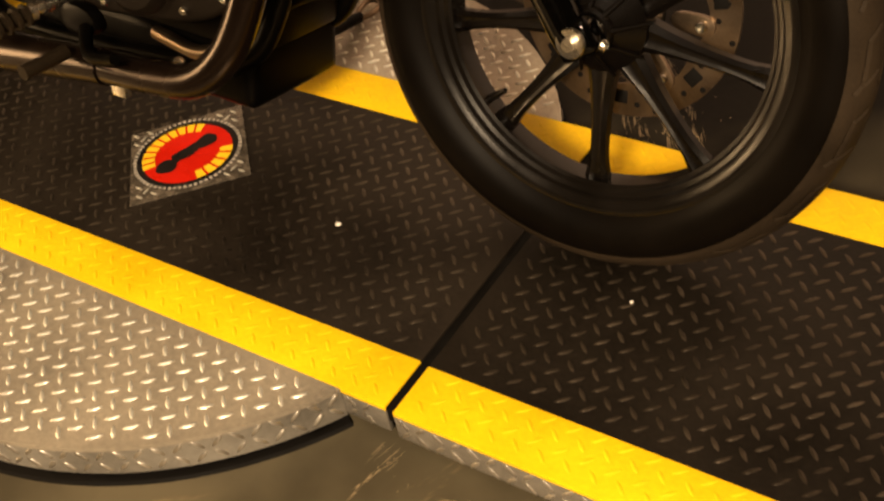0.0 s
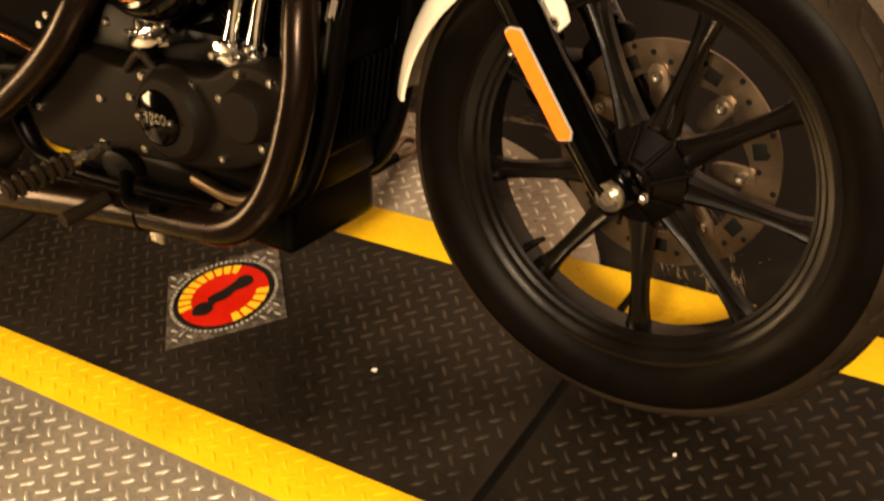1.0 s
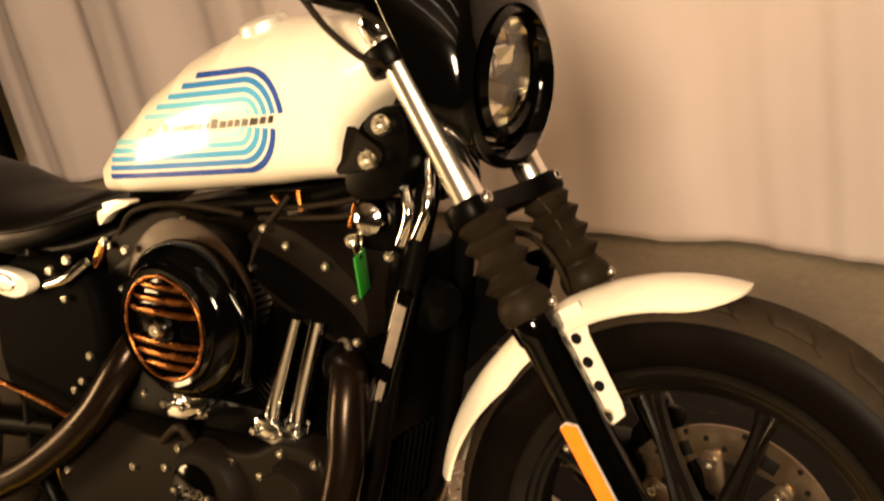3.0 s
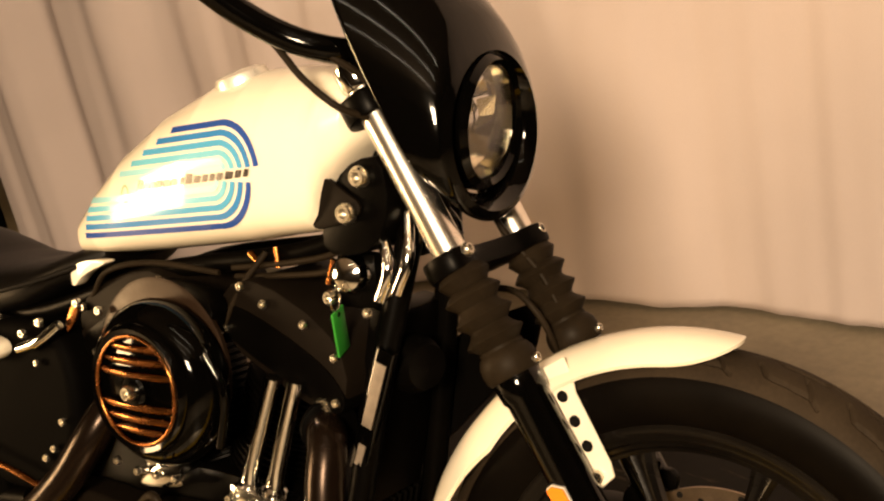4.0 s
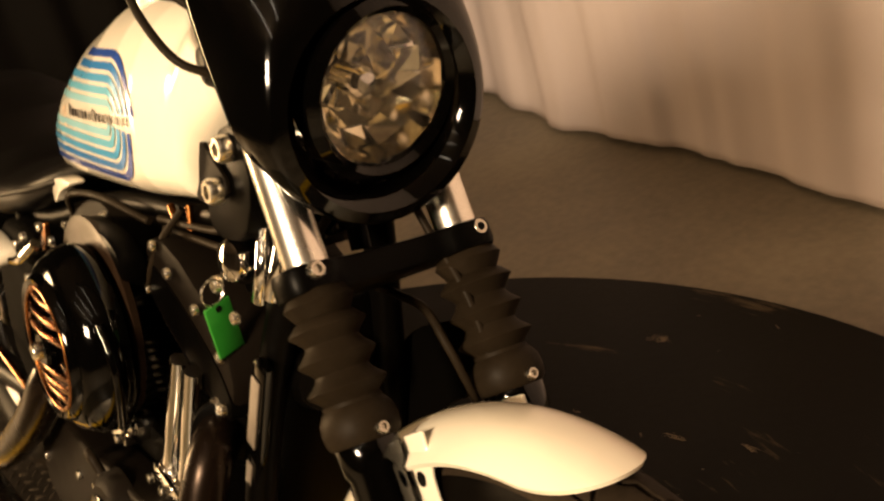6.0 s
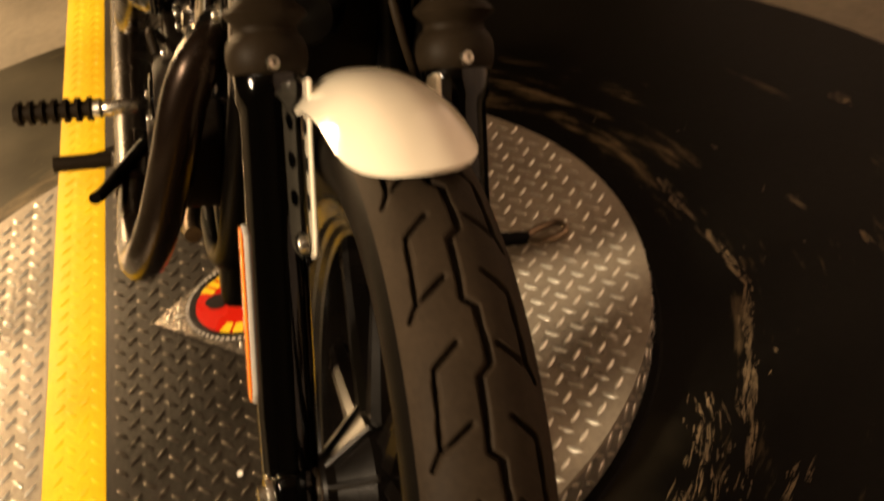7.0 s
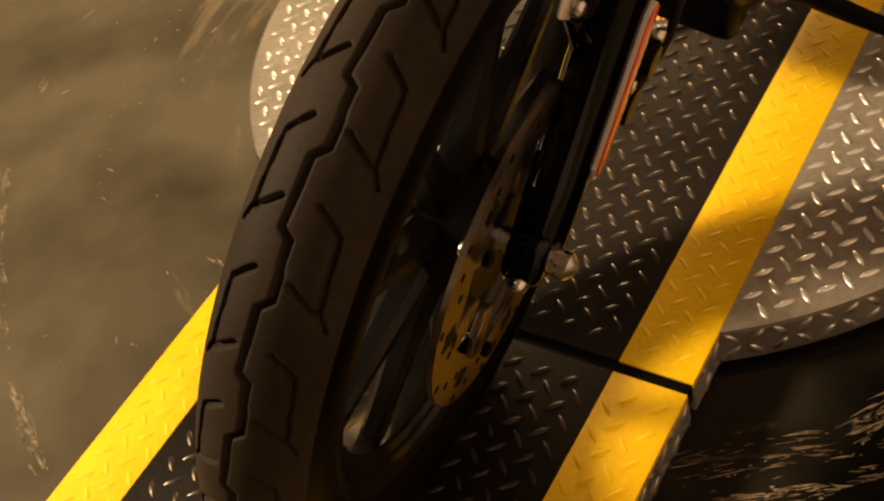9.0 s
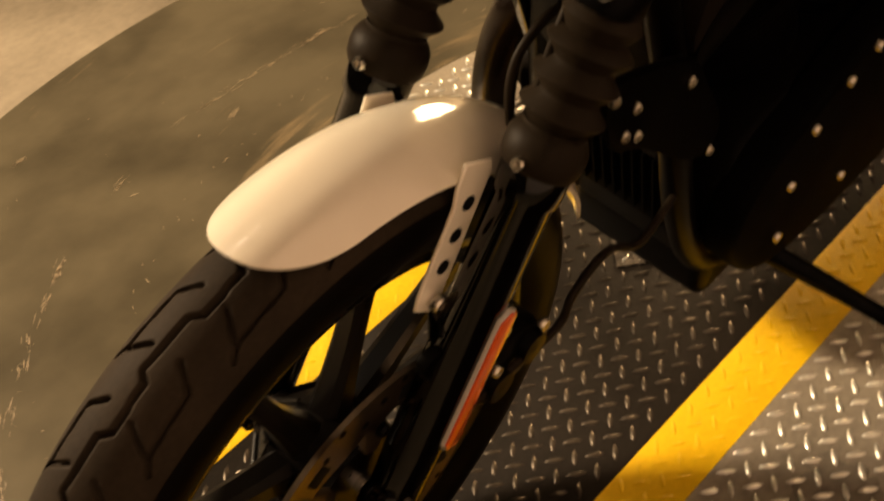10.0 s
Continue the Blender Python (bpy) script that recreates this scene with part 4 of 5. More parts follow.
def fender():
    """A crowned blade round the tyre: its skirts run out towards a rounded nose."""
    c = AX
    tip, tail, n, m = 81.8, 171.5, 96, 28
    rings = []
    for k in range(n + 1):
        a = tip + (tail - tip) * (k / n) ** 1.6
        q = (min(a, 140.0) - 80) / 30
        bow = lambda p0, p1, p2: p0 * (1 - q) * (2 - q) / 2 + p1 * q * (2 - q) + p2 * q * (q - 1) / 2
        r, wide, drop = bow(0.342, 0.3464, 0.3479), bow(0.0489, 0.0545, 0.0581), bow(0.0262, 0.0288, 0.0430)
        if a > 140:
            e = (a - 140) / (tail - 140)
            r, wide, drop = r + 0.008 * e, wide - 0.018 * e * e, drop - 0.020 * e
        nose = max(0.0, 1 - (a - tip) / 14.0)
        half = wide * max(1 - nose ** 2.38, 0.0004) ** (1 / 2.38)
        ring = []
        for j in range(m + 1):
            v = half * math.sin((-1 + 2 * j / m) * math.pi / 2)
            h = -drop * (0.84 if v > 0 else 1) * abs(v / wide) ** 2.45
            g = radians(a + 0.5 * nose * v / 0.05)
            u, w = (r + h) * math.cos(g), (r + h) * math.sin(g)
            y = radians(2.4)
            ring.append((c[0] + u * math.cos(y) - v * math.sin(y), u * math.sin(y) + v * math.cos(y) + 0.0027, c[2] + w))
        rings.append(ring)
    loop = []
    for ring in rings:
        inner = []
        for x, y, z in ring:
            d = Vector((x - c[0], 0, z - c[2])).normalized()
            inner.append((x - d.x * 0.004, 0.0027 + (y - 0.0027) * 0.955, z - d.z * 0.004))
        loop.append(ring + list(reversed(inner)))
    return loft("front_fender", loop, M_CREAM, angle=55)


part("front_fender", fender(), bike, "cream painted front fender")
for sg in (-1, 1):
    # strut with three holes, from the fender's side down ahead of the fork
    def strut_mesh():
        bm = bmesh.new()
        L, W = 0.136, 0.0165
        outline = [(-W, 0.0), (-W, L - 0.01), (-W * 0.6, L), (W * 1.4, L), (W * 1.3, L - 0.025), (W, L - 0.04), (W, 0.012), (W * 0.8, -0.004), (-W * 0.5, -0.010)]
        f = bm.faces.new([bm.verts.new((x, 0, y)) for x, y in outline])
        ext = bmesh.ops.extrude_face_region(bm, geom=[f])
        bmesh.ops.translate(bm, vec=(0, 0.004, 0), verts=[g for g in ext["geom"] if isinstance(g, bmesh.types.BMVert)])
        bmesh.ops.recalc_face_normals(bm, faces=bm.faces)
        bevelled(bm, 0.0012, 1)
        return finish("fender_strut", bm, M_CREAM)
    st = part("fender_strut", strut_mesh(), bike, "cream fender strut with three dark holes")
    base = Vector((-0.083, sg * 0.0515, 0.498)) + Vector((-math.sin(radians(29)), 0, math.cos(radians(29)))) * 0.014
    st.matrix_local = Matrix.Translation(base) @ Matrix.Rotation(-radians(29), 4, "Y")
    hole = lathe_y("strut_hole", [(0, -0.0008), (0.0068, -0.0008), (0.0068, 0.0048), (0, 0.0048)], (0, 0, 0), M_GAP, 16)
    for h in (0.038, 0.068, 0.098):
        ho = part("strut_hole", hole, st)
        ho.matrix_local = Matrix.Translation((0, 0, h))
    bolt(st, (-0.006, -0.002 if sg < 0 else 0.006, 0.004), (0, sg, 0), BIGBOLT, "strut_bolt", 0.85)
    part("strut_lug", tube("strut_lug", [(-0.105, sg * 0.056, 0.495), (-0.085, sg * 0.075, 0.485)], 0.011, M_GLOSS, 10, 1), bike)

# ---- fuel tank ----
# stations along u: underside, crest, half width
TANK = ((-0.902, 0.718, 0.746, 0.050), (-0.886, 0.711, 0.780, 0.085), (-0.838, 0.714, 0.826, 0.102), (-0.784, 0.719, 0.871, 0.112), (-0.71, 0.727, 0.916, 0.120), (-0.625, 0.738, 0.950, 0.126), (-0.55, 0.748, 0.963, 0.128),
        (-0.50, 0.757, 0.965, 0.126), (-0.447, 0.764, 0.966, 0.113), (-0.437, 0.778, 0.965, 0.111), (-0.431, 0.803, 0.964, 0.109), (-0.422, 0.827, 0.961, 0.106), (-0.397, 0.858, 0.953, 0.092), (-0.385, 0.872, 0.945, 0.074), (-0.372, 0.896, 0.932, 0.045))
TU = [t[0] for t in TANK]


def tank_at(u):
    return [float(np.interp(u, TU, [t[i] for t in TANK])) for i in (1, 2, 3)]


def tank_ring(u, lo, hi, hw, n=48):
    c, h = (lo + hi) / 2, (hi - lo) / 2
    ring = []
    for k in range(n):
        a = 2 * math.pi * k / n
        ca, sa = math.cos(a), math.sin(a)
        e = 0.48 if sa < 0 else 0.86
        v = hw * math.copysign(abs(ca) ** e, ca) * (1 - 0.10 * max(0, sa))
        w = c + h * math.copysign(abs(sa) ** e, sa)
        ring.append((u, v, w))
    return ring


def tank_side(u, w):
    """Half width of the tank's skin at u, w."""
    lo, hi, hw = tank_at(u)
    c, h = (lo + hi) / 2, (hi - lo) / 2
    x = max(-0.999, min(0.999, (w - c) / h))
    e = 0.48 if x < 0 else 0.86
    sa = abs(x) ** (1 / e)
    ca = math.sqrt(max(0, 1 - sa * sa))
    return hw * ca ** e * (1 - 0.10 * max(0, math.copysign(sa, x)))


us = sorted(set([TU[0] + (TU[-1] - TU[0]) * k / 60 for k in range(61)] + TU))
tank = part("fuel_tank", loft("fuel_tank", [tank_ring(u, *tank_at(u)) for u in us], M_CREAM, angle=60), bike, "cream painted fuel tank with blue racing stripes")
part("fuel_cap", lathe("fuel_cap", [(0.036, -0.012), (0.036, 0.004), (0.033, 0.010), (0.026, 0.013), (0.0, 0.015)], (-0.592, -0.040, 0.948), (-0.22, -0.22, 1), M_CAP, 36), tank, "chrome fuel cap")


def ribbon(name, line, width, side, mat):
    """A painted stripe on the tank's skin along the (u, w) line; width to the line's left."""
    pts = [Vector((-0.600 + (p[0] + 0.600) * 1.065 + 0.004, p[1])) for p in line]
    verts, faces = [], []
    n = len(pts)
    for i, p in enumerate(pts):
        t = (pts[min(i + 1, n - 1)] - pts[max(i - 1, 0)]).normalized()
        nn = Vector((-t.y, t.x))
        for k in range(3):
            q = p + nn * width * (k / 2)
            verts.append((q.x, side * (tank_side(q.x, q.y) + 0.0012), q.y))
    for i in range(n - 1):
        for k in range(2):
            faces.append((i * 3 + k, i * 3 + k + 1, (i + 1) * 3 + k + 1, (i + 1) * 3 + k))
    return mesh_of(name, verts, faces, mat)


def stripes(side):
    bw = 0.0118
    for k, mat in enumerate(M_BLUES):
        # upper bow: from the back along the top, round the front shoulder
        off = k * bw
        top = []
        u0 = -0.660 - 0.024 * k
        slope = 0.115
        ce = Vector((-0.565, 0.845))
        R = 0.060 - off
        ang0 = math.pi / 2 + math.atan(slope) * 0
        for q in range(10):
            u = u0 + (ce.x - u0) * q / 10
            top.append((u, ce.y + R + slope * (u - ce.x)))
        for q in range(13):
            a = math.pi / 2 - (math.pi / 2 - 0.10) * q / 12
            top.append((ce.x + R * math.cos(a), ce.y + R * math.sin(a) - 0.0))
        top = [(u, min(w, tank_at(u)[1] - 0.012)) for u, w in top]
        part("stripe", ribbon("stripe", list(reversed(top)), bw * 0.64, side, mat), tank)
        # lower bow: along the bottom, up round the front
        low = []
        ce2 = Vector((-0.580, 0.832))
        R2 = 0.062 - off
        slope2 = 0.115
        u0 = -0.842 + 0.004 * k
        for q in range(16):
            u = u0 + (ce2.x - u0) * q / 16
            low.append((u, ce2.y - R2 + slope2 * (u - ce2.x)))
        for q in range(13):
            a = -math.pi / 2 + (math.pi / 2 - 0.02) * q / 12
            low.append((ce2.x + R2 * math.cos(a), ce2.y + R2 * math.sin(a)))
        part("stripe", ribbon("stripe", low, bw * 0.64, side, mat), tank)
    # maker's name as plain slanted bars, and the small emblem outline
    rnd = random.Random(3)
    u = -0.712
    for k in range(15):
        wd = (0.010, 0.008, 0.006, 0.009)[k % 4] + 0.002 * rnd.random()
        if k == 6:
            u += 0.004
        lo = 0.827 + 0.125 * (u + 0.61)
        hgt = 0.0135 if k in (0, 7) else 0.0098
        sl = 0.003
        quad = [(-0.596 + (a + 0.600) * 1.065, b) for a, b in ((u, lo), (u + wd, lo + 0.001), (u + wd + sl, lo + hgt), (u + sl, lo + hgt))]
        v = [(a, side * (tank_side(a, b) + 0.0012), b) for a, b in quad]
        part("name_bar", mesh_of("name_bar", v, [(0, 1, 2, 3)], M_INK, False), tank)
        u += wd + 0.0035
    ring = [(-0.738 + 0.008 * math.cos(a), 0.808 + 0.012 * math.sin(a)) for a in [2 * math.pi * k / 8 for k in range(9)]]
    part("emblem_outline", ribbon("emblem_outline", ring, 0.002, side, M_SHIELD), tank)


stripes(-1)
stripes(1)

# ---- headlight and fairing ----
HL = Vector((-0.285, 0.0, 0.886))
hd = Vector((1, 0, -0.10)).normalized()
shell = []
for k in range(20):
    t = k / 19
    # from the front lip back: radii across and up, centre shift
    ry = 0.101 + 0.018 * t ** 0.5
    rup = 0.101 + 0.172 * t ** 0.6
    rdn = 0.100 + 0.008 * math.sin(math.pi * min(1, t * 1.2)) - 0.012 * t
    c = HL + hd * 0.040
    ring = []
    for q in range(48):
        a = 2 * math.pi * q / 48
        ca, sa = math.cos(a), math.sin(a)
        ring.append(c + hd * (-t * (0.055 + (0.15 * sa if sa > 0 else 0.045 * sa))) + Vector((0, ry * ca * (1 + 0.30 * t * max(0, sa)), (rup if sa > 0 else rdn) * sa)))
    shell.append(ring)
lip = []
for k, (dr, dx) in enumerate(((0.74, -0.020), (0.82, -0.004), (0.91, 0.004))):
    lip.append([HL + hd * 0.040 + (v - (HL + hd * 0.040)) * dr + hd * dx for v in shell[0]])
fair = part("headlight_fairing", loft("headlight_fairing", lip + shell, M_LACQ, caps=False, angle=50), bike, "gloss black headlight fairing")
mod = fair.modifiers.new("thickness", "SOLIDIFY")
mod.thickness, mod.offset = 0.003, -1
hl = Vector((1, 0.12, -0.10)).normalized()
HL = HL + Vector((0.010, 0.004, 0.008))


M_REFL = material("satin_chrome_reflector", (0.92, 0.84, 0.64), 0.10, 1.0, 0.05, 8, 120, 0.0, rvary=0.04)


def reflector_bowl():
    """A shallow faceted bowl: broad flat segments, each tipped its own way."""
    rnd = random.Random(8)
    prof = [(0.012, -0.040), (0.030, -0.036), (0.046, -0.026), (0.060, -0.010), (0.067, 0.012)]
    n = 14
    side, up = Vector((0, 1, 0)), hl.cross(Vector((0, 1, 0)))
    verts, faces = [], []
    for i in range(len(prof) - 1):
        for k in range(n):
            c = len(verts)
            tip = [rnd.uniform(-0.009, 0.009) for _ in range(4)]
            for (r, h), kk, tp in ((prof[i], k, tip[0]), (prof[i], k + 1, tip[1]), (prof[i + 1], k + 1, tip[2]), (prof[i + 1], k, tip[3])):
                a = 2 * math.pi * (kk + 0.5 * (i % 2)) / n
                verts.append(HL + hl * (h + tp * (0.6 if i < 3 else 0.2)) + (side * math.cos(a) + up * math.sin(a)) * r)
            faces.append((c, c + 1, c + 2, c + 3))
    return mesh_of("headlight", verts, faces, M_REFL, False)


lamp = part("headlight", reflector_bowl(), bike, "faceted chrome headlight reflector")
part("headlight_rim", lathe("headlight_rim", [(0.0665, 0.006), (0.066, 0.024), (0.072, 0.029), (0.080, 0.022), (0.081, -0.02)], HL, hl, M_GLOSS, 48, closed=True), lamp)
part("headlight_lens", lathe("headlight_lens", [(0.069, 0.020), (0.05, 0.027), (0.025, 0.031), (0.0, 0.032), (0.0, 0.029), (0.025, 0.028), (0.05, 0.024), (0.068, 0.017)], HL, hl, GLASS, 48), lamp, "clear headlight glass").visible_shadow = False
part("bulb_shield", lathe("bulb_shield", [(0.0, 0.000), (0.010, -0.002), (0.014, -0.008), (0.012, -0.04)], HL, hl, M_CHROME, 24), lamp, "chrome bulb cap")
part("headlight_bracket", tube("headlight_bracket", [(-0.335, 0, 0.80), (-0.31, 0, 0.765), (-0.30, 0.0, 0.74)], 0.010, M_SATIN, 10, 3), bike)
for sg in (-1, 1):
    part("fairing_stay", tube("fairing_stay", [(-0.345, sg * 0.05, 0.87), (-0.30, sg * 0.055, 0.86), (-0.27, sg * 0.06, 0.85)], 0.008, M_GLOSS, 8, 3), bike)

# ---- handlebar and cables ----
part("handlebar", tube("handlebar", [(-0.62, -0.40, 1.20), (-0.57, -0.31, 1.18), (-0.50, -0.21, 1.07), (-0.435, -0.15, 1.005), (-0.375, -0.09, 0.978), (-0.375, 0.09, 0.978), (-0.435, 0.15, 1.005), (-0.50, 0.21, 1.07), (-0.57, 0.31, 1.18), (-0.62, 0.40, 1.20)], 0.0160, M_GLOSS, 16, 6), bike, "gloss black handlebar")
for sg in (-1, 1):
    part("handlebar_riser", lathe("handlebar_riser", [(0.022, 0), (0.020, 0.03), (0.024, 0.05), (0.010, 0.06)], (-0.385, sg * 0.045, 0.935), (-0.2, 0, 1), M_GLOSS, 20), bike)
    part("grip", tube("grip", [(-0.60, sg * 0.37, 1.20), (-0.66, sg * 0.47, 1.19)], 0.018, M_BOOT, 14, 1), bike)
CABLES = (
    [(-0.54, -0.24, 1.12), (-0.475, -0.155, 1.025), (-0.442, -0.142, 0.990), (-0.409, -0.138, 0.953), (-0.372, -0.125, 0.920), (-0.352, -0.095, 0.905)],
    [(-0.55, -0.24, 1.14), (-0.46, -0.165, 1.035), (-0.40, -0.135, 0.990), (-0.36, -0.10, 0.955), (-0.35, -0.07, 0.92)],
    [(-0.30, 0.03, 0.83), (-0.27, 0.05, 0.76), (-0.22, 0.06, 0.70), (-0.185, 0.065, 0.62), (-0.17, 0.07, 0.54), (-0.16, 0.075, 0.45)],
    [(-0.50, 0.24, 1.13), (-0.46, 0.15, 1.0), (-0.40, 0.08, 0.88), (-0.42, 0.06, 0.74)],
    [(-0.335, -0.03, 0.86), (-0.315, -0.035, 0.80), (-0.335, -0.045, 0.74)],
    [(-0.32, -0.02, 0.85), (-0.295, -0.03, 0.79), (-0.31, -0.05, 0.75)],
    [(-0.345, 0.0, 0.70), (-0.31, 0.025, 0.692), (-0.29, 0.03, 0.69), (-0.247, 0.03, 0.69), (-0.217, 0.03, 0.669), (-0.201, 0.04, 0.634), (-0.195, 0.06, 0.58)],
    [(-0.60, -0.075, 0.712), (-0.52, -0.07, 0.722), (-0.44, -0.07, 0.738), (-0.40, -0.06, 0.76)],
    [(-0.60, -0.07, 0.700), (-0.52, -0.065, 0.706), (-0.45, -0.065, 0.716), (-0.41, -0.06, 0.735)],
    [(-0.545, -0.07, 0.735), (-0.575, -0.09, 0.69), (-0.60, -0.10, 0.64)],
    [(-0.86, -0.09, 0.655), (-0.80, -0.11, 0.70), (-0.72, -0.10, 0.715), (-0.62, -0.08, 0.705)],
)
for c in CABLES:
    part("cable", tube("cable", c, 0.0042, M_BOOT, 8, 8), bike)

# ---- frame ----
for sg in (-1, 1):
    part("frame_downtube", tube("frame_downtube", [(-0.335, sg * 0.030, 0.80), (-0.345, sg * 0.045, 0.74), (-0.385, sg * 0.072, 0.55), (-0.425, sg * 0.085, 0.36), (-0.468, sg * 0.090, 0.250), (-0.515, sg * 0.095, 0.204), (-0.60, sg * 0.10, 0.180), (-0.95, sg * 0.11, 0.175), (-1.06, sg * 0.11, 0.22), (-1.08, sg * 0.11, 0.40), (-1.04, sg * 0.10, 0.62)], 0.0165, M_SATIN, 14, 6), bike, "satin black frame tube")
    part("frame_rail", tube("frame_rail", [(-0.36, sg * 0.035, 0.79), (-0.50, sg * 0.05, 0.735), (-0.75, sg * 0.065, 0.695), (-1.0, sg * 0.085, 0.62), (-1.25, sg * 0.10, 0.62)], 0.013, M_SATIN, 14, 6), bike)
part("neck_casting", slab("neck_casting", rounded([(-0.442, 0.755), (-0.428, 0.80), (-0.414, 0.832), (-0.385, 0.856), (-0.345, 0.862), (-0.335, 0.80), (-0.36, 0.75), (-0.42, 0.738)], 1), -0.086, 0.086, M_SATIN, 0.004), bike, "satin black frame neck casting")
NECK = [(-0.425, 0.838), (-0.434, 0.818), (-0.441, 0.799), (-0.449, 0.779), (-0.441, 0.771), (-0.407, 0.780), (-0.376, 0.790), (-0.373, 0.806), (-0.396, 0.819)]
for sg, nm in ((-1, "neck_plate"), (1, "neck_plate_left")):
    neck = part(nm, slab(nm, rounded(NECK, 1), sg * 0.087, sg * 0.092, M_WRINK, 0.0015), bike, "flat black neck gusset plate")
    bolt(neck, (-0.390, sg * 0.0925, 0.795), (0, sg, 0), BIGBOLT, scale=1.3)
    bolt(neck, (-0.372, sg * 0.087, 0.837), (0, sg, 0), BIGBOLT, scale=1.3)

# regulator, horn and pipes ahead of the engine
reg = part("regulator", box("regulator", (-0.452, 0, 0.350), (0.030, 0.12, 0.14), M_DULL, 0.006, (0, 12, 0)), bike, "finned black voltage regulator")
for k in range(9):
    part("fin", box("fin", (-0.432, -0.052 + k * 0.013, 0.355), (0.010, 0.003, 0.115), M_DULL, 0.001, (0, 12, 0)), reg)
part("front_engine_mount", box("front_engine_mount", (-0.500, 0, 0.258), (0.06, 0.15, 0.08), M_SATIN, 0.012, (0, 12, 0)), bike)
lab = part("label_plate", box("label_plate", (-0.376, -0.085, 0.555), (0.024, 0.012, 0.165), M_LACQ, 0.003, (0, 19, 0)), bike, "gloss black tube cover with a printed label")
for k, (dz, h, w) in enumerate(((0.022, 0.085, 0.015), (-0.055, 0.028, 0.010))):
    o = part("printed_label", box("printed_label", (0, 0, 0), (w, 0.002, h), M_LABEL, 0.0004), lab, "grey printed label" if k == 0 else "")
    o.matrix_local = Matrix.Translation((-0.376 + dz * 0.34, -0.0925, 0.555 + dz)) @ Matrix.Rotation(radians(19), 4, "Y")
part("horn", lathe("horn", [(0.0, 0.03), (0.028, 0.026), (0.036, 0.008), (0.036, -0.006), (0.02, -0.02), (0, -0.022)], (-0.36, -0.02, 0.60), (1, -0.3, 0), M_SATIN, 28), bike)
bolt(bike, (-0.415, -0.04, 0.556), (1, 0.1, 0.1), BIGBOLT, "mount_bolt", 1.4)
part("ignition_switch", lathe("ignition_switch", [(0.020, -0.03), (0.024, -0.01), (0.024, 0.004), (0.020, 0.012), (0.010, 0.017), (0.0, 0.018)], (-0.41, -0.072, 0.717), (0.15, -1, 0.1), M_CHROME, 28), bike, "chrome ignition switch")
part("switch_bracket", box("switch_bracket", (-0.415, -0.045, 0.705), (0.06, 0.02, 0.07), M_SATIN, 0.006), bike)
BIKE_M = Matrix.Translation((0.1035, 0.0554, 0.0)) @ Matrix.Rotation(-LEAN, 4, "X")
tag = thing("key_tag", box("key_tag", (0, 0, 0), (0.031, 0.003, 0.056), M_GREEN, 0.0012), "green plastic key tag hanging from the ignition switch", "key tag")
TAG_M = Matrix.Translation((-0.412, -0.094, 0.652)) @ Matrix.Rotation(radians(-76), 4, "Z") @ Matrix.Rotation(radians(13), 4, "Y")
tag.matrix_world = BIKE_M @ TAG_M
part("key_ring", tube("key_ring", [(0.013 * math.cos(a), 0, 0.040 + 0.013 * math.sin(a)) for a in [2 * math.pi * k / 12 for k in range(13)]], 0.0012, M_STEEL, 6, 2), tag, "steel key ring")
part("tag_hole", lathe("tag_hole", [(0, -0.002), (0.0035, -0.002), (0.0035, 0.002), (0, 0.002)], (0, 0, 0.022), (0, 1, 0), M_GAP, 14), tag)

for x, v, z, s in ((-0.43, -0.085, 0.69, 0.9), (-0.36, -0.06, 0.70, 1.0)):
    bolt(bike, (x, v, z), mesh=BIGBOLT, name="bracket_bolt", scale=s)
for sg in (-1,):
    part("oil_line", tube("oil_line", [(-0.375, -0.055, 0.78), (-0.350, -0.075, 0.73), (-0.365, -0.075, 0.69)], 0.008, M_CHROME, 10, 6), bike, "chrome fitting")
    part("oil_line", tube("oil_line", [(-0.335, -0.05, 0.79), (-0.325, -0.07, 0.74), (-0.34, -0.075, 0.70)], 0.008, M_CHROME, 10, 6), bike)

# ---- engine ----
CR = Vector((-0.655, 0, 0.30))


def cylinder(tilt, nm):
    d = Vector((math.sin(tilt), 0, math.cos(tilt)))
    prof = [(0.060, 0.10)]
    h = 0.125
    while h < 0.285:
        r = 0.080 if h < 0.22 else 0.086
        prof += [(0.062, h), (r, h + 0.001), (r, h + 0.0035), (0.062, h + 0.0045)]
        h += 0.0098
    prof += [(0.07, h + 0.004), (0.0, h + 0.004)]
    c = part(nm, lathe(nm, prof, CR, d, M_SATIN, 48, angle=30), bike, "black finned cylinder")
    # rocker box: a wedge-sided cover over the head
    o = CR + d * 0.352
    a = math.degrees(tilt)
    body = [(-0.105, -0.040), (0.100, -0.050), (0.118, -0.020), (0.105, 0.030), (0.055, 0.062), (-0.060, 0.066), (-0.112, 0.030)]
    bm_me = slab("rocker_box", rounded(body, 1), -0.095, 0.075, M_WRINK, 0.007, segs=2)
    rb = part("rocker_box", bm_me, c, "wrinkle black rocker cover")
    at = Matrix.Translation(o) @ Matrix.Rotation(radians(a), 4, "Y")
    rb.matrix_local = at
    mid = part("rocker_box_gasket", slab("rocker_box_gasket", rounded([(x * 1.03, z * 0.5 - 0.012) for x, z in body], 2), -0.097, 0.077, M_SATIN, 0.002), c)
    mid.matrix_local = at
    for x, z in ((-0.08, 0.045), (0.085, 0.035), (0.095, -0.035), (-0.085, -0.02)):
        q = at @ Vector((x, -0.097, z))
        bolt(c, q, (0, -1, 0), BIGBOLT, scale=0.6)
    return c


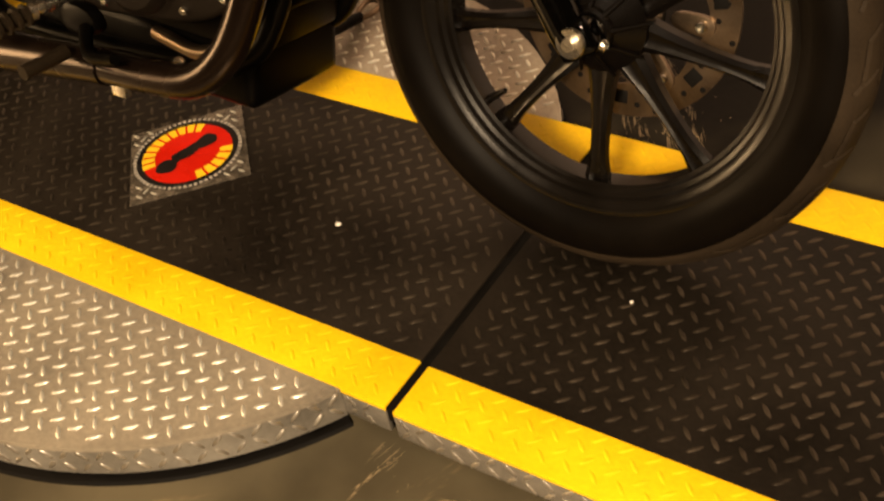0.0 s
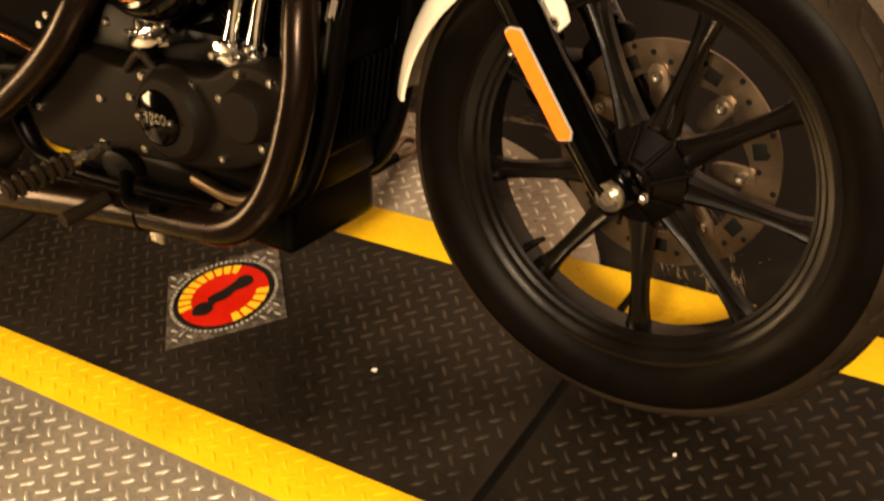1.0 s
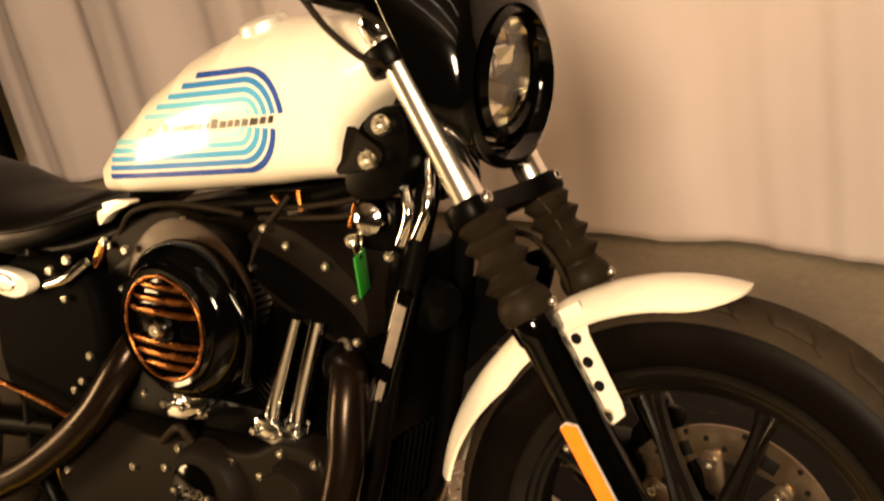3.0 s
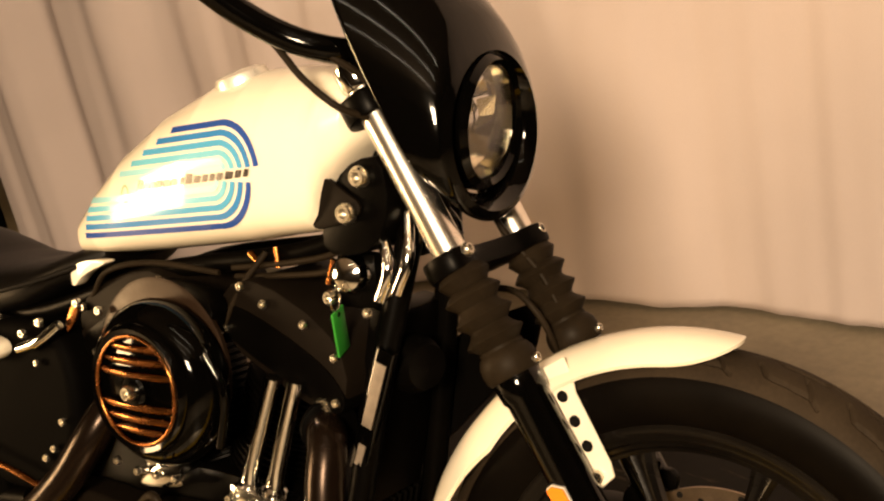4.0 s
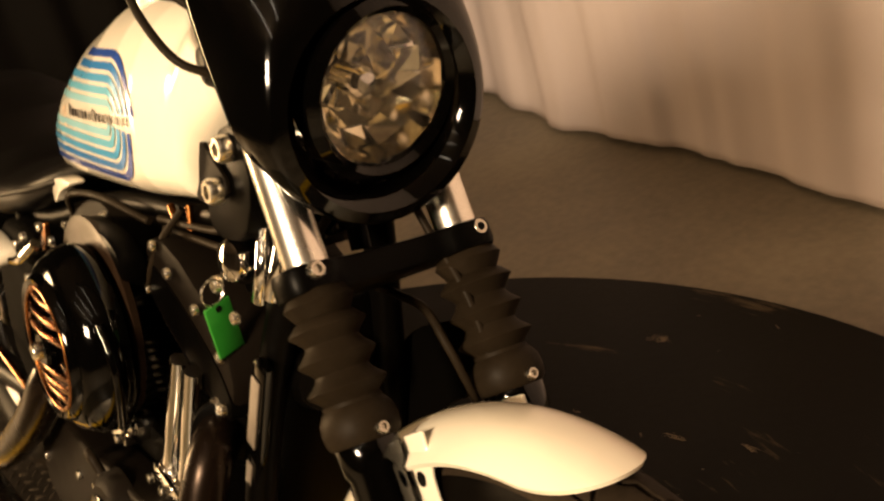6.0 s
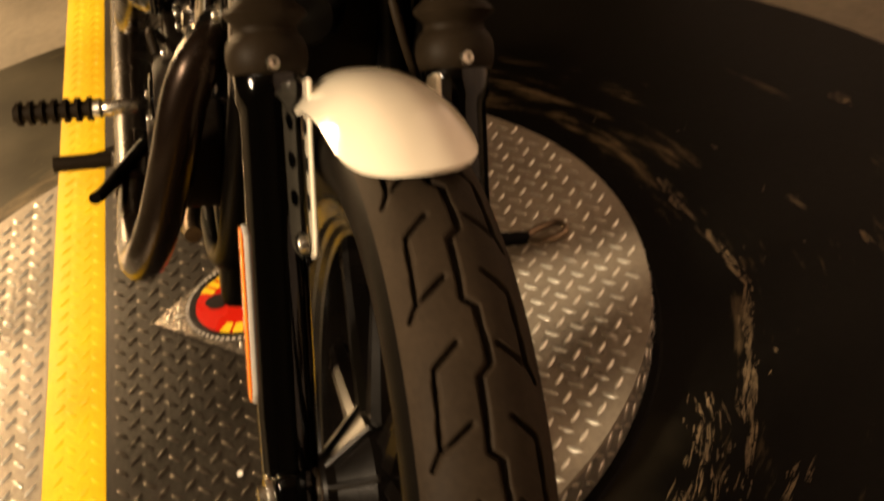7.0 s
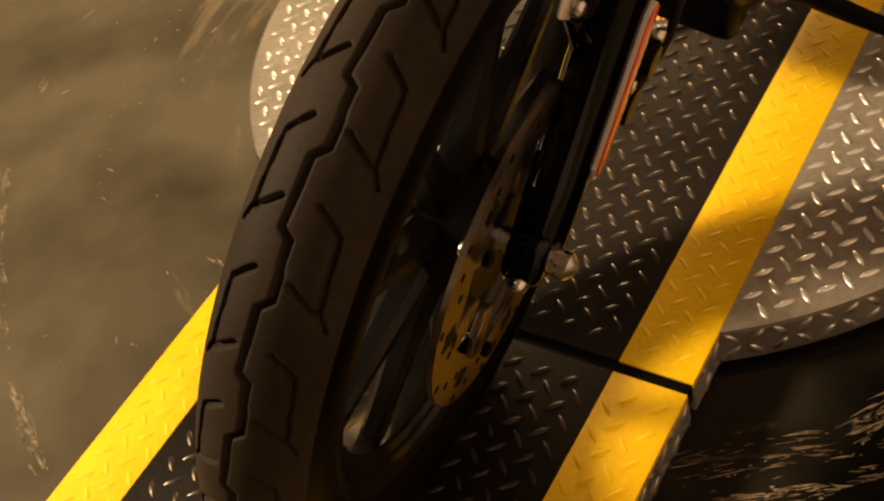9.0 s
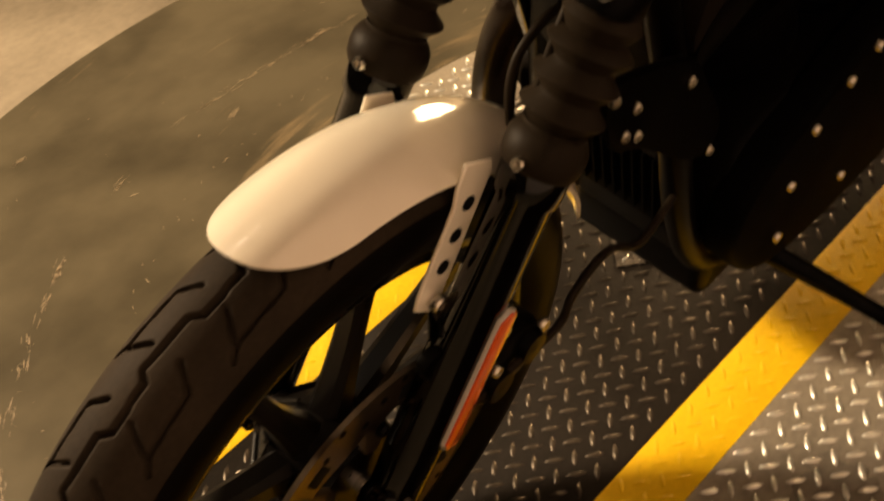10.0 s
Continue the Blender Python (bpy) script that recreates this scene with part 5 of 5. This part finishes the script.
TF, TR = radians(24), radians(-21)
cylinder(TF, "front_cylinder")
cylinder(TR, "rear_cylinder")
bolt(bike, (-0.445, -0.088, 0.552), (0, -1, 0), BIGBOLT, "head_bolt", 1.4)
part("engine_sump", box("engine_sump", (-0.73, 0, 0.185), (0.46, 0.20, 0.10), M_SATIN, 0.02, (0, 3, 0), 3), bike)
cooler = part("oil_cooler", box("oil_cooler", (-0.405, 0, 0.545), (0.035, 0.115, 0.26), M_SATIN, 0.006, (0, 12, 0)), bike, "black finned oil cooler between the frame tubes")
for k in range(14):
    part("fin", box("fin", (-0.392 - 0.0036 * k + 0.022, 0, 0.655 - 0.0168 * k), (0.012, 0.10, 0.003), M_SATIN, 0.0008, (0, 12, 0)), cooler)
part("crankcase", slab("crankcase", rounded([(-0.98, 0.20), (-0.52, 0.20), (-0.45, 0.28), (-0.47, 0.42), (-0.58, 0.44), (-0.72, 0.44), (-0.90, 0.47), (-1.0, 0.40)], 2), -0.095, 0.11, M_SATIN, 0.012), bike, "satin black crankcase")
cover = part("cam_cover", slab("cam_cover", rounded([(-0.985, 0.235), (-0.90, 0.225), (-0.80, 0.245), (-0.66, 0.255), (-0.55, 0.265), (-0.48, 0.295), (-0.448, 0.345), (-0.445, 0.405), (-0.475, 0.425), (-0.53, 0.425), (-0.575, 0.395), (-0.64, 0.395), (-0.70, 0.395), (-0.76, 0.385), (-0.85, 0.395), (-0.95, 0.385), (-0.99, 0.32)], 2), -0.095, -0.148, M_WRINK, 0.008, segs=3), bike, "wrinkle black cam cover with steel bolts")
for u, w in ((-0.808, 0.332), (-0.71, 0.380), (-0.741, 0.345), (-0.61, 0.381), (-0.558, 0.372), (-0.519, 0.411), (-0.462, 0.407), (-0.465, 0.351), (-0.487, 0.313), (-0.566, 0.283), (-0.638, 0.277), (-0.726, 0.268), (-0.817, 0.262), (-0.958, 0.294)):
    bolt(cover, (u, -0.146, w))
part("cam_cover_boss", lathe_y("cam_cover_boss", [(0.0, -0.176), (0.034, -0.176), (0.037, -0.173), (0.041, -0.158), (0.047, -0.14)], (-0.500, 0, 0.362), M_WRINK, 40), cover)
part("timing_cover_seat", lathe_y("timing_cover_seat", [(0.0, -0.167), (0.056, -0.166), (0.064, -0.160), (0.072, -0.14)], (-0.655, 0, 0.330), M_WRINK, 48), cover)
timing = part("timing_cover", lathe_y("timing_cover", [(0.0, -0.172), (0.036, -0.172), (0.041, -0.169), (0.043, -0.158)], (-0.668, 0, 0.330), M_GLOSS, 48), cover, "gloss black timing cover marked 1200")


def text_mesh(body, size, mat):
    cu = bpy.data.curves.new("lettering", "FONT")
    cu.body, cu.size, cu.align_x, cu.align_y, cu.extrude = body, size, "CENTER", "CENTER", 0.0004
    ob = bpy.data.objects.new("lettering", cu)
    scene.collection.objects.link(ob)
    me = bpy.data.meshes.new_from_object(ob.evaluated_get(bpy.context.evaluated_depsgraph_get()))
    bpy.data.objects.remove(ob)
    me.materials.append(mat)
    return me


num = part("number_lettering", text_mesh("1200", 0.022, M_STEEL), timing, "raised steel number 1200")
num.matrix_local = Matrix.Translation((-0.668, -0.1725, 0.330)) @ Matrix.Rotation(math.pi / 2, 4, "X")
for sg in (-1, 1):
    bolt(timing, (-0.668 + sg * 0.032, -0.171, 0.330), scale=0.8)
# pushrod tubes and lifter blocks
for base, tops in (((-0.545, 0.432), ((-0.568, -0.515), (-0.525, -0.478))), ((-0.715, 0.440), ((-0.735, -0.79), (-0.695, -0.765)))):
    blk = part("lifter_block", box("lifter_block", (base[0], -0.105, base[1] - 0.012), (0.085, 0.045, 0.030), M_CHROME, 0.007, (0, 10 if base[0] > -0.6 else -10, 0)), bike, "chrome lifter block")
    for b, t in tops:
        part("pushrod_tube", tube("pushrod_tube", [(b, -0.108, base[1]), (b * 0.8 + t * 0.2, -0.108, base[1] + 0.035), (t, -0.105, 0.585)], [0.0145, 0.0105, 0.0105], M_CHROME, 16, 3), bike, "chrome pushrod tube")
        part("pushrod_seal", lathe("pushrod_seal", [(0.016, 0), (0.017, 0.008), (0.013, 0.012)], (b, -0.108, base[1]), (0.2 if b > -0.6 else -0.2, 0, 1), M_CHROME, 16), blk)
    for x in (-0.036, 0.0, 0.036):
        bolt(blk, (base[0] + x, -0.129, base[1] - 0.008), scale=0.9)
part("lower_hose", tube("lower_hose", [(-0.74, -0.15, 0.385), (-0.69, -0.165, 0.42), (-0.67, -0.16, 0.40)], 0.006, M_BOOT, 8, 6), bike)
part("oil_pump_fitting", tube("oil_pump_fitting", [(-0.66, -0.12, 0.225), (-0.58, -0.13, 0.215), (-0.54, -0.13, 0.22)], 0.011, M_ROTOR, 10, 4), bike, "ribbed steel oil fitting")
bolt(bike, (-0.60, -0.135, 0.195), mesh=BIGBOLT, name="drain_bolt")

# round air cleaner
AC = Vector((-0.662, -0.128, 0.574))
air = part("air_cleaner", lathe("air_cleaner", [(0.03, 0.0), (0.09, 0.004), (0.106, 0.012), (0.109, 0.024), (0.106, 0.040), (0.096, 0.056), (0.084, 0.064)], AC, (0, -1, 0), M_GLOSS, 72), bike, "gloss black round air cleaner")
part("air_cleaner_face", lathe("air_cleaner_face", [(0.086, 0.058), (0.084, 0.068), (0.079, 0.073), (0.073, 0.071), (0.070, 0.062), (0.03, 0.060), (0, 0.060)], AC, (0, -1, 0), M_GLOSS, 72), air)
def louvre(z):
    """A domed slat across the round face, rounded at its ends."""
    hw = math.sqrt(0.069 ** 2 - z * z) - 0.001
    rings = []
    for q in range(13):
        x = -hw + 2 * hw * q / 12
        y = -0.064 - 0.011 * (1 - (x * x + z * z) / 0.07 ** 2)
        e = 0.35 + 0.65 * min(1, max(0, 1 - abs(x) / hw) * 5) ** 0.5
        rings.append([AC + Vector((x, y + 0.0045 * math.cos(b), z + 0.0052 * e * math.sin(b) - 0.0022 * math.cos(b))) for b in [2 * math.pi * i / 10 for i in range(10)]])
    return loft("louvre", rings, M_BRONZE_REFL, angle=60)


# gloss black slats; the bronze colour stands in for the warm reflection
for k, z in enumerate((-0.053, -0.037, -0.0205, 0.0205, 0.037, 0.053)):
    part("louvre", louvre(z), air, "black louvre bar, its warm reflection put in as bronze colour" if k == 0 else "")
part("louvre_ring", tube("louvre_ring", [AC + Vector((0.070 * math.cos(a), -0.070, 0.070 * math.sin(a))) for a in [2 * math.pi * k / 32 for k in range(33)]], 0.0028, M_BRONZE_REFL, 8, 1), air, "thin black ring, its warm reflection put in as bronze colour")
part("louvre_hub", lathe("louvre_hub", [(0.022, 0.056), (0.022, 0.074), (0.018, 0.078), (0, 0.079)], AC, (0, -1, 0), M_GLOSS, 32), air)
bolt(air, AC + Vector((0, -0.078, 0)), mesh=BIGBOLT)
part("air_breather", tube("air_breather", [AC + Vector((0.095, -0.04, 0.05)), AC + Vector((0.118, -0.035, 0.0)), AC + Vector((0.10, -0.03, -0.07))], 0.006, M_GLOSS, 10, 6), air)
part("rear_shield", slab("rear_shield", rounded([(-0.80, 0.66), (-0.70, 0.705), (-0.58, 0.69), (-0.60, 0.62), (-0.78, 0.58)], 2), -0.10, -0.13, M_SATIN, 0.006), bike)
for x, v, z in ((-0.83, -0.14, 0.660), (-0.787, -0.14, 0.653), (-0.76, -0.12, 0.672), (-0.528, -0.099, 0.676), (-0.464, -0.099, 0.656), (-0.363, -0.10, 0.68), (-0.419, -0.10, 0.564), (-0.886, -0.14, 0.485), (-0.91, -0.14, 0.442), (-0.93, -0.14, 0.425), (-0.765, -0.15, 0.452)):
    bolt(bike, (x, v, z), mesh=BIGBOLT, name="engine_bolt", scale=0.62)

# ---- exhaust ----
def pipe(pts, r, lab):
    return part("exhaust_pipe", tube("exhaust_pipe", pts, r, M_PIPE, 28, 10), bike, lab)


p1 = pipe([(-0.460, -0.080, 0.530), (-0.425, -0.115, 0.520), (-0.415, -0.135, 0.480), (-0.413, -0.150, 0.410), (-0.432, -0.168, 0.318), (-0.462, -0.185, 0.250), (-0.515, -0.195, 0.208), (-0.60, -0.197, 0.196), (-0.70, -0.195, 0.190)], 0.0245, "matte black front exhaust pipe")
part("exhaust_sleeve", tube("exhaust_sleeve", [(-0.69, -0.195, 0.1905), (-0.85, -0.195, 0.176), (-1.10, -0.195, 0.150), (-1.45, -0.195, 0.125)], [0.0265, 0.029, 0.033, 0.036], M_PIPE, 28, 8), p1, "matte black exhaust sleeve")
part("exhaust_clamp", tube("exhaust_clamp", [(-0.688, -0.195, 0.1908), (-0.694, -0.195, 0.1903)], 0.0275, M_PIPE, 28, 1), p1)
part("exhaust_flange", lathe("exhaust_flange", [(0.025, 0), (0.036, 0.004), (0.036, 0.012), (0.025, 0.016)], (-0.450, -0.085, 0.528), (0.9, -0.6, -0.1), M_SATIN, 28), p1)
p2 = pipe([(-0.79, -0.085, 0.525), (-0.785, -0.135, 0.520), (-0.80, -0.165, 0.480), (-0.845, -0.178, 0.420), (-0.92, -0.185, 0.355), (-1.02, -0.190, 0.290), (-1.15, -0.190, 0.240), (-1.45, -0.190, 0.235)], 0.0245, "matte black rear exhaust pipe")
part("exhaust_bracket", box("exhaust_bracket", (-0.655, -0.205, 0.166), (0.028, 0.012, 0.016), M_STEEL, 0.002), p1)

# ---- controls, stand ----
peg = part("foot_peg", tube("foot_peg", [(-0.775, -0.235, 0.271), (-0.792, -0.347, 0.257)], 0.0115, M_BOOT, 14, 1), bike, "ribbed black rubber foot peg")
pd = (Vector((-0.792, -0.347, 0.257)) - Vector((-0.775, -0.235, 0.271))).normalized()
for k in range(7):
    part("peg_rib", lathe("peg_rib", [(0.011, -0.004), (0.0165, -0.0025), (0.0165, 0.0025), (0.011, 0.004)], Vector((-0.775, -0.235, 0.271)) + pd * (0.014 + k * 0.0155), pd, M_BOOT, 16), peg)
part("peg_mount", lathe("peg_mount", [(0.006, -0.05), (0.009, -0.046), (0.011, -0.012), (0.009, -0.004), (0.0135, 0.0), (0.012, 0.012)], Vector((-0.775, -0.235, 0.271)), pd, M_STEEL, 20), peg, "zinc peg mount")
part("peg_bracket", slab("peg_bracket", rounded([(-0.80, 0.215), (-0.74, 0.215), (-0.72, 0.235), (-0.74, 0.262), (-0.80, 0.265)], 2), -0.15, -0.175, M_SATIN, 0.008), bike)
part("brake_pedal", tube("brake_pedal", [(-0.74, -0.18, 0.235), (-0.70, -0.215, 0.215), (-0.64, -0.235, 0.225), (-0.61, -0.245, 0.235)], [0.010, 0.009, 0.008, 0.008], M_SATIN, 12, 5), bike, "satin black brake pedal")
part("pedal_pad", tube("pedal_pad", [(-0.735, -0.225, 0.215), (-0.74, -0.30, 0.208)], 0.011, M_BOOT, 12, 1), bike)
stand = part("side_stand", tube("side_stand", [(-0.57, 0.085, 0.185), (-0.60, 0.14, 0.155), (-0.645, 0.24, 0.108), (-0.655, 0.345, 0.100)], [0.016, 0.014, 0.011, 0.010], M_SATIN, 14, 6), bike, "black side stand with a wire loop foot")
foot = [(-0.655, 0.335, 0.098), (-0.640, 0.365, 0.104), (-0.645, 0.395, 0.112), (-0.660, 0.400, 0.114), (-0.672, 0.390, 0.112), (-0.668, 0.360, 0.104), (-0.655, 0.335, 0.098)]
part("stand_loop", tube("stand_loop", foot, 0.0055, M_ROTOR, 10, 5), stand, "worn steel stand loop")

# ---- seat, side cover, rear end ----
def cushion():
    st = ((-0.845, 0.700, 0.738, 0.075), (-0.90, 0.672, 0.722, 0.105), (-0.98, 0.635, 0.695, 0.125), (-1.08, 0.605, 0.680, 0.135), (-1.18, 0.605, 0.685, 0.130), (-1.26, 0.620, 0.715, 0.115), (-1.38, 0.660, 0.735, 0.10), (-1.50, 0.68, 0.735, 0.085))
    rings = []
    for k in range(40):
        u = -0.845 - 0.655 * k / 39
        i = [float(np.interp(-u, [-s[0] for s in st], [s[j] for s in st])) for j in (1, 2, 3)]
        rings.append(tank_ring(u, *i, n=36))
    return loft("seat", rings, M_SEAT, angle=60)


part("seat", cushion(), bike, "black vinyl solo seat")
part("seat_piping", tube("seat_piping", [(-0.87, -0.102, 0.700), (-0.95, -0.132, 0.675), (-1.05, -0.156, 0.655), (-1.18, -0.153, 0.660)], 0.004, M_SEAT, 8, 6), bike)
part("side_cover", slab("side_cover", rounded([(-0.885, 0.70), (-0.845, 0.712), (-0.80, 0.712), (-0.86, 0.690), (-0.885, 0.665)], 2), -0.085, -0.105, M_CREAM, 0.004), bike, "cream painted frame cover")
part("oil_tank", slab("oil_tank", rounded([(-1.12, 0.36), (-0.93, 0.36), (-0.86, 0.46), (-0.87, 0.60), (-0.96, 0.625), (-1.12, 0.60)], 2), -0.135, 0.10, M_DULL, 0.02, segs=3), bike, "gloss black oil tank")
part("tank_badge", slab("tank_badge", rounded([(-1.10, 0.60), (-1.00, 0.597), (-0.985, 0.575), (-1.02, 0.555), (-1.09, 0.565)], 2), -0.136, -0.160, M_CREAM, 0.006), bike, "pale oval filler cover")
part("cover_ring", tube("cover_ring", [(-1.045 + 0.024 * math.cos(a), -0.161, 0.580 + 0.013 * math.sin(a)) for a in [2 * math.pi * k / 20 for k in range(21)]], 0.0022, M_STEEL, 6, 1), bike, "thin steel ring")
for x, z, s in ((-0.955, 0.605, 1.0), (-0.93, 0.565, 0.8), (-0.915, 0.625, 1.0), (-1.0, 0.33, 1.2)):
    bolt(bike, (x, -0.140, z), mesh=BIGBOLT, name="cover_bolt", scale=s * 0.7)
part("seat_spring_plate", tube("seat_spring_plate", [(-0.955, -0.15, 0.585), (-0.91, -0.15, 0.60), (-0.875, -0.14, 0.625)], 0.008, M_CHROME, 10, 5), bike, "chrome strut")
# the rod's copper colour paints the warm light on it
part("belt_line", tube("belt_line", [(-1.15, -0.165, 0.43), (-1.0, -0.16, 0.405), (-0.93, -0.155, 0.385)], 0.005, M_BRONZE_REFL, 8, 3), bike, "thin rod, warm light put in as copper colour")
for sg in (-1, 1):
    part("swingarm", tube("swingarm", [(-1.03, sg * 0.10, 0.33), (-1.25, sg * 0.125, 0.32), (-1.52, sg * 0.125, 0.315)], 0.022, M_SATIN, 14, 4), bike)
    sh = part("shock_absorber", tube("shock_absorber", [(-1.40, sg * 0.155, 0.36), (-1.28, sg * 0.155, 0.63)], 0.014, M_SATIN, 12, 1), bike, "black rear shock absorber")
    coil = [(-1.39 + 0.10 * k / 96 + 0.030 * math.cos(k * math.pi / 6) * 0.9, sg * 0.155 + 0.030 * math.sin(k * math.pi / 6), 0.385 + 0.22 * k / 96) for k in range(97)]
    part("shock_spring", tube("shock_spring", coil, 0.0055, M_SATIN, 8, 1), sh)
rings = []
for k in range(30):
    a = radians(30 + 125 * k / 29)
    ring = []
    for q in range(13):
        s = -1 + q / 6
        ring.append((RAX[0] + (0.352 - 0.06 * abs(s) ** 3) * math.cos(a), 0.092 * s, RAX[2] + (0.352 - 0.06 * abs(s) ** 3) * math.sin(a)))
    rings.append(ring + [(x + 0.004 * (RAX[0] - x) / 0.35, y * 0.96, z + 0.004 * (RAX[2] - z) / 0.35) for x, y, z in reversed(ring)])
part("rear_fender", loft("rear_fender", rings, M_GLOSS, angle=60), bike, "gloss black rear fender")
part("primary_cover", slab("primary_cover", rounded([(-1.0, 0.16), (-0.80, 0.135), (-0.56, 0.160), (-0.45, 0.28), (-0.45, 0.38), (-0.55, 0.43), (-0.65, 0.465), (-0.80, 0.475), (-0.98, 0.44)], 2), 0.10, 0.143, M_DULL, 0.012, segs=3), bike, "dull black primary cover")

# copper-coloured clips and terminals on the wiring under the tank
for a, b in (((-0.530, -0.068, 0.742), (-0.525, -0.070, 0.716)), ((-0.437, -0.068, 0.732), (-0.446, -0.070, 0.702)), ((-0.398, -0.062, 0.775), (-0.410, -0.064, 0.756)), ((-0.571, -0.072, 0.733), (-0.556, -0.074, 0.722))):
    part("wiring_clip", tube("wiring_clip", [a, b], 0.0042, M_BRONZE_REFL, 8, 1), bike, "copper-coloured wiring clip")

# steel screws on the near-side engine covers, and the sensor cable beside the fork
for u, w in ((-0.567, 0.404), (-0.550, 0.331), (-0.620, 0.434), (-0.666, 0.451), (-0.740, 0.455), (-0.86, 0.45), (-0.56, 0.235), (-0.70, 0.222)):
    bolt(bike, (u, 0.142, w), (0, 1, 0), name="primary_cover_screw")
gusset = part("frame_gusset", slab("frame_gusset", rounded([(-0.238, 0.668), (-0.262, 0.575), (-0.30, 0.560), (-0.425, 0.43), (-0.455, 0.47), (-0.40, 0.56), (-0.375, 0.61), (-0.30, 0.645)], 2), 0.088, 0.098, M_DULL, 0.002), bike, "dull black frame gusset with small screws")
for u, w in ((-0.252, 0.650), (-0.274, 0.594), (-0.293, 0.580), (-0.285, 0.618), (-0.366, 0.588), (-0.430, 0.452)):
    bolt(gusset, (u, 0.098, w), (0.3, 1, 0), BIGBOLT, "frame_screw", 0.55)
part("sensor_cable", tube("sensor_cable", [(-0.05, 0.075, 0.33), (-0.121, 0.10, 0.40), (-0.21, 0.10, 0.391), (-0.231, 0.10, 0.423), (-0.277, 0.10, 0.441), (-0.332, 0.10, 0.401), (-0.40, 0.09, 0.40)], 0.0042, M_BOOT, 8, 8), bike, "thin black sensor cable")
part("stand_spring_bracket", box("stand_spring_bracket", (-0.552, 0.118, 0.205), (0.040, 0.030, 0.05), M_ROTOR, 0.008, (0, 20, 0)), bike, "dusty steel stand bracket")
part("air_cleaner_backplate", lathe("air_cleaner_backplate", [(0.03, 0.0), (0.104, 0.002), (0.116, 0.006), (0.118, 0.014), (0.112, 0.016), (0.03, 0.016)], AC + Vector((-0.022, 0.012, 0.012)), (0, -1, 0), M_BACK, 60), air, "heat-browned backing plate")
# bracket coloured copper to carry the warm light that falls on it
part("seat_bracket", slab("seat_bracket", rounded([(-0.866, 0.612), (-0.842, 0.640), (-0.838, 0.662), (-0.852, 0.655), (-0.872, 0.625)], 1), -0.128, -0.134, M_BRONZE_REFL, 0.0015), bike, "bracket under the seat, warm light put in as copper colour")
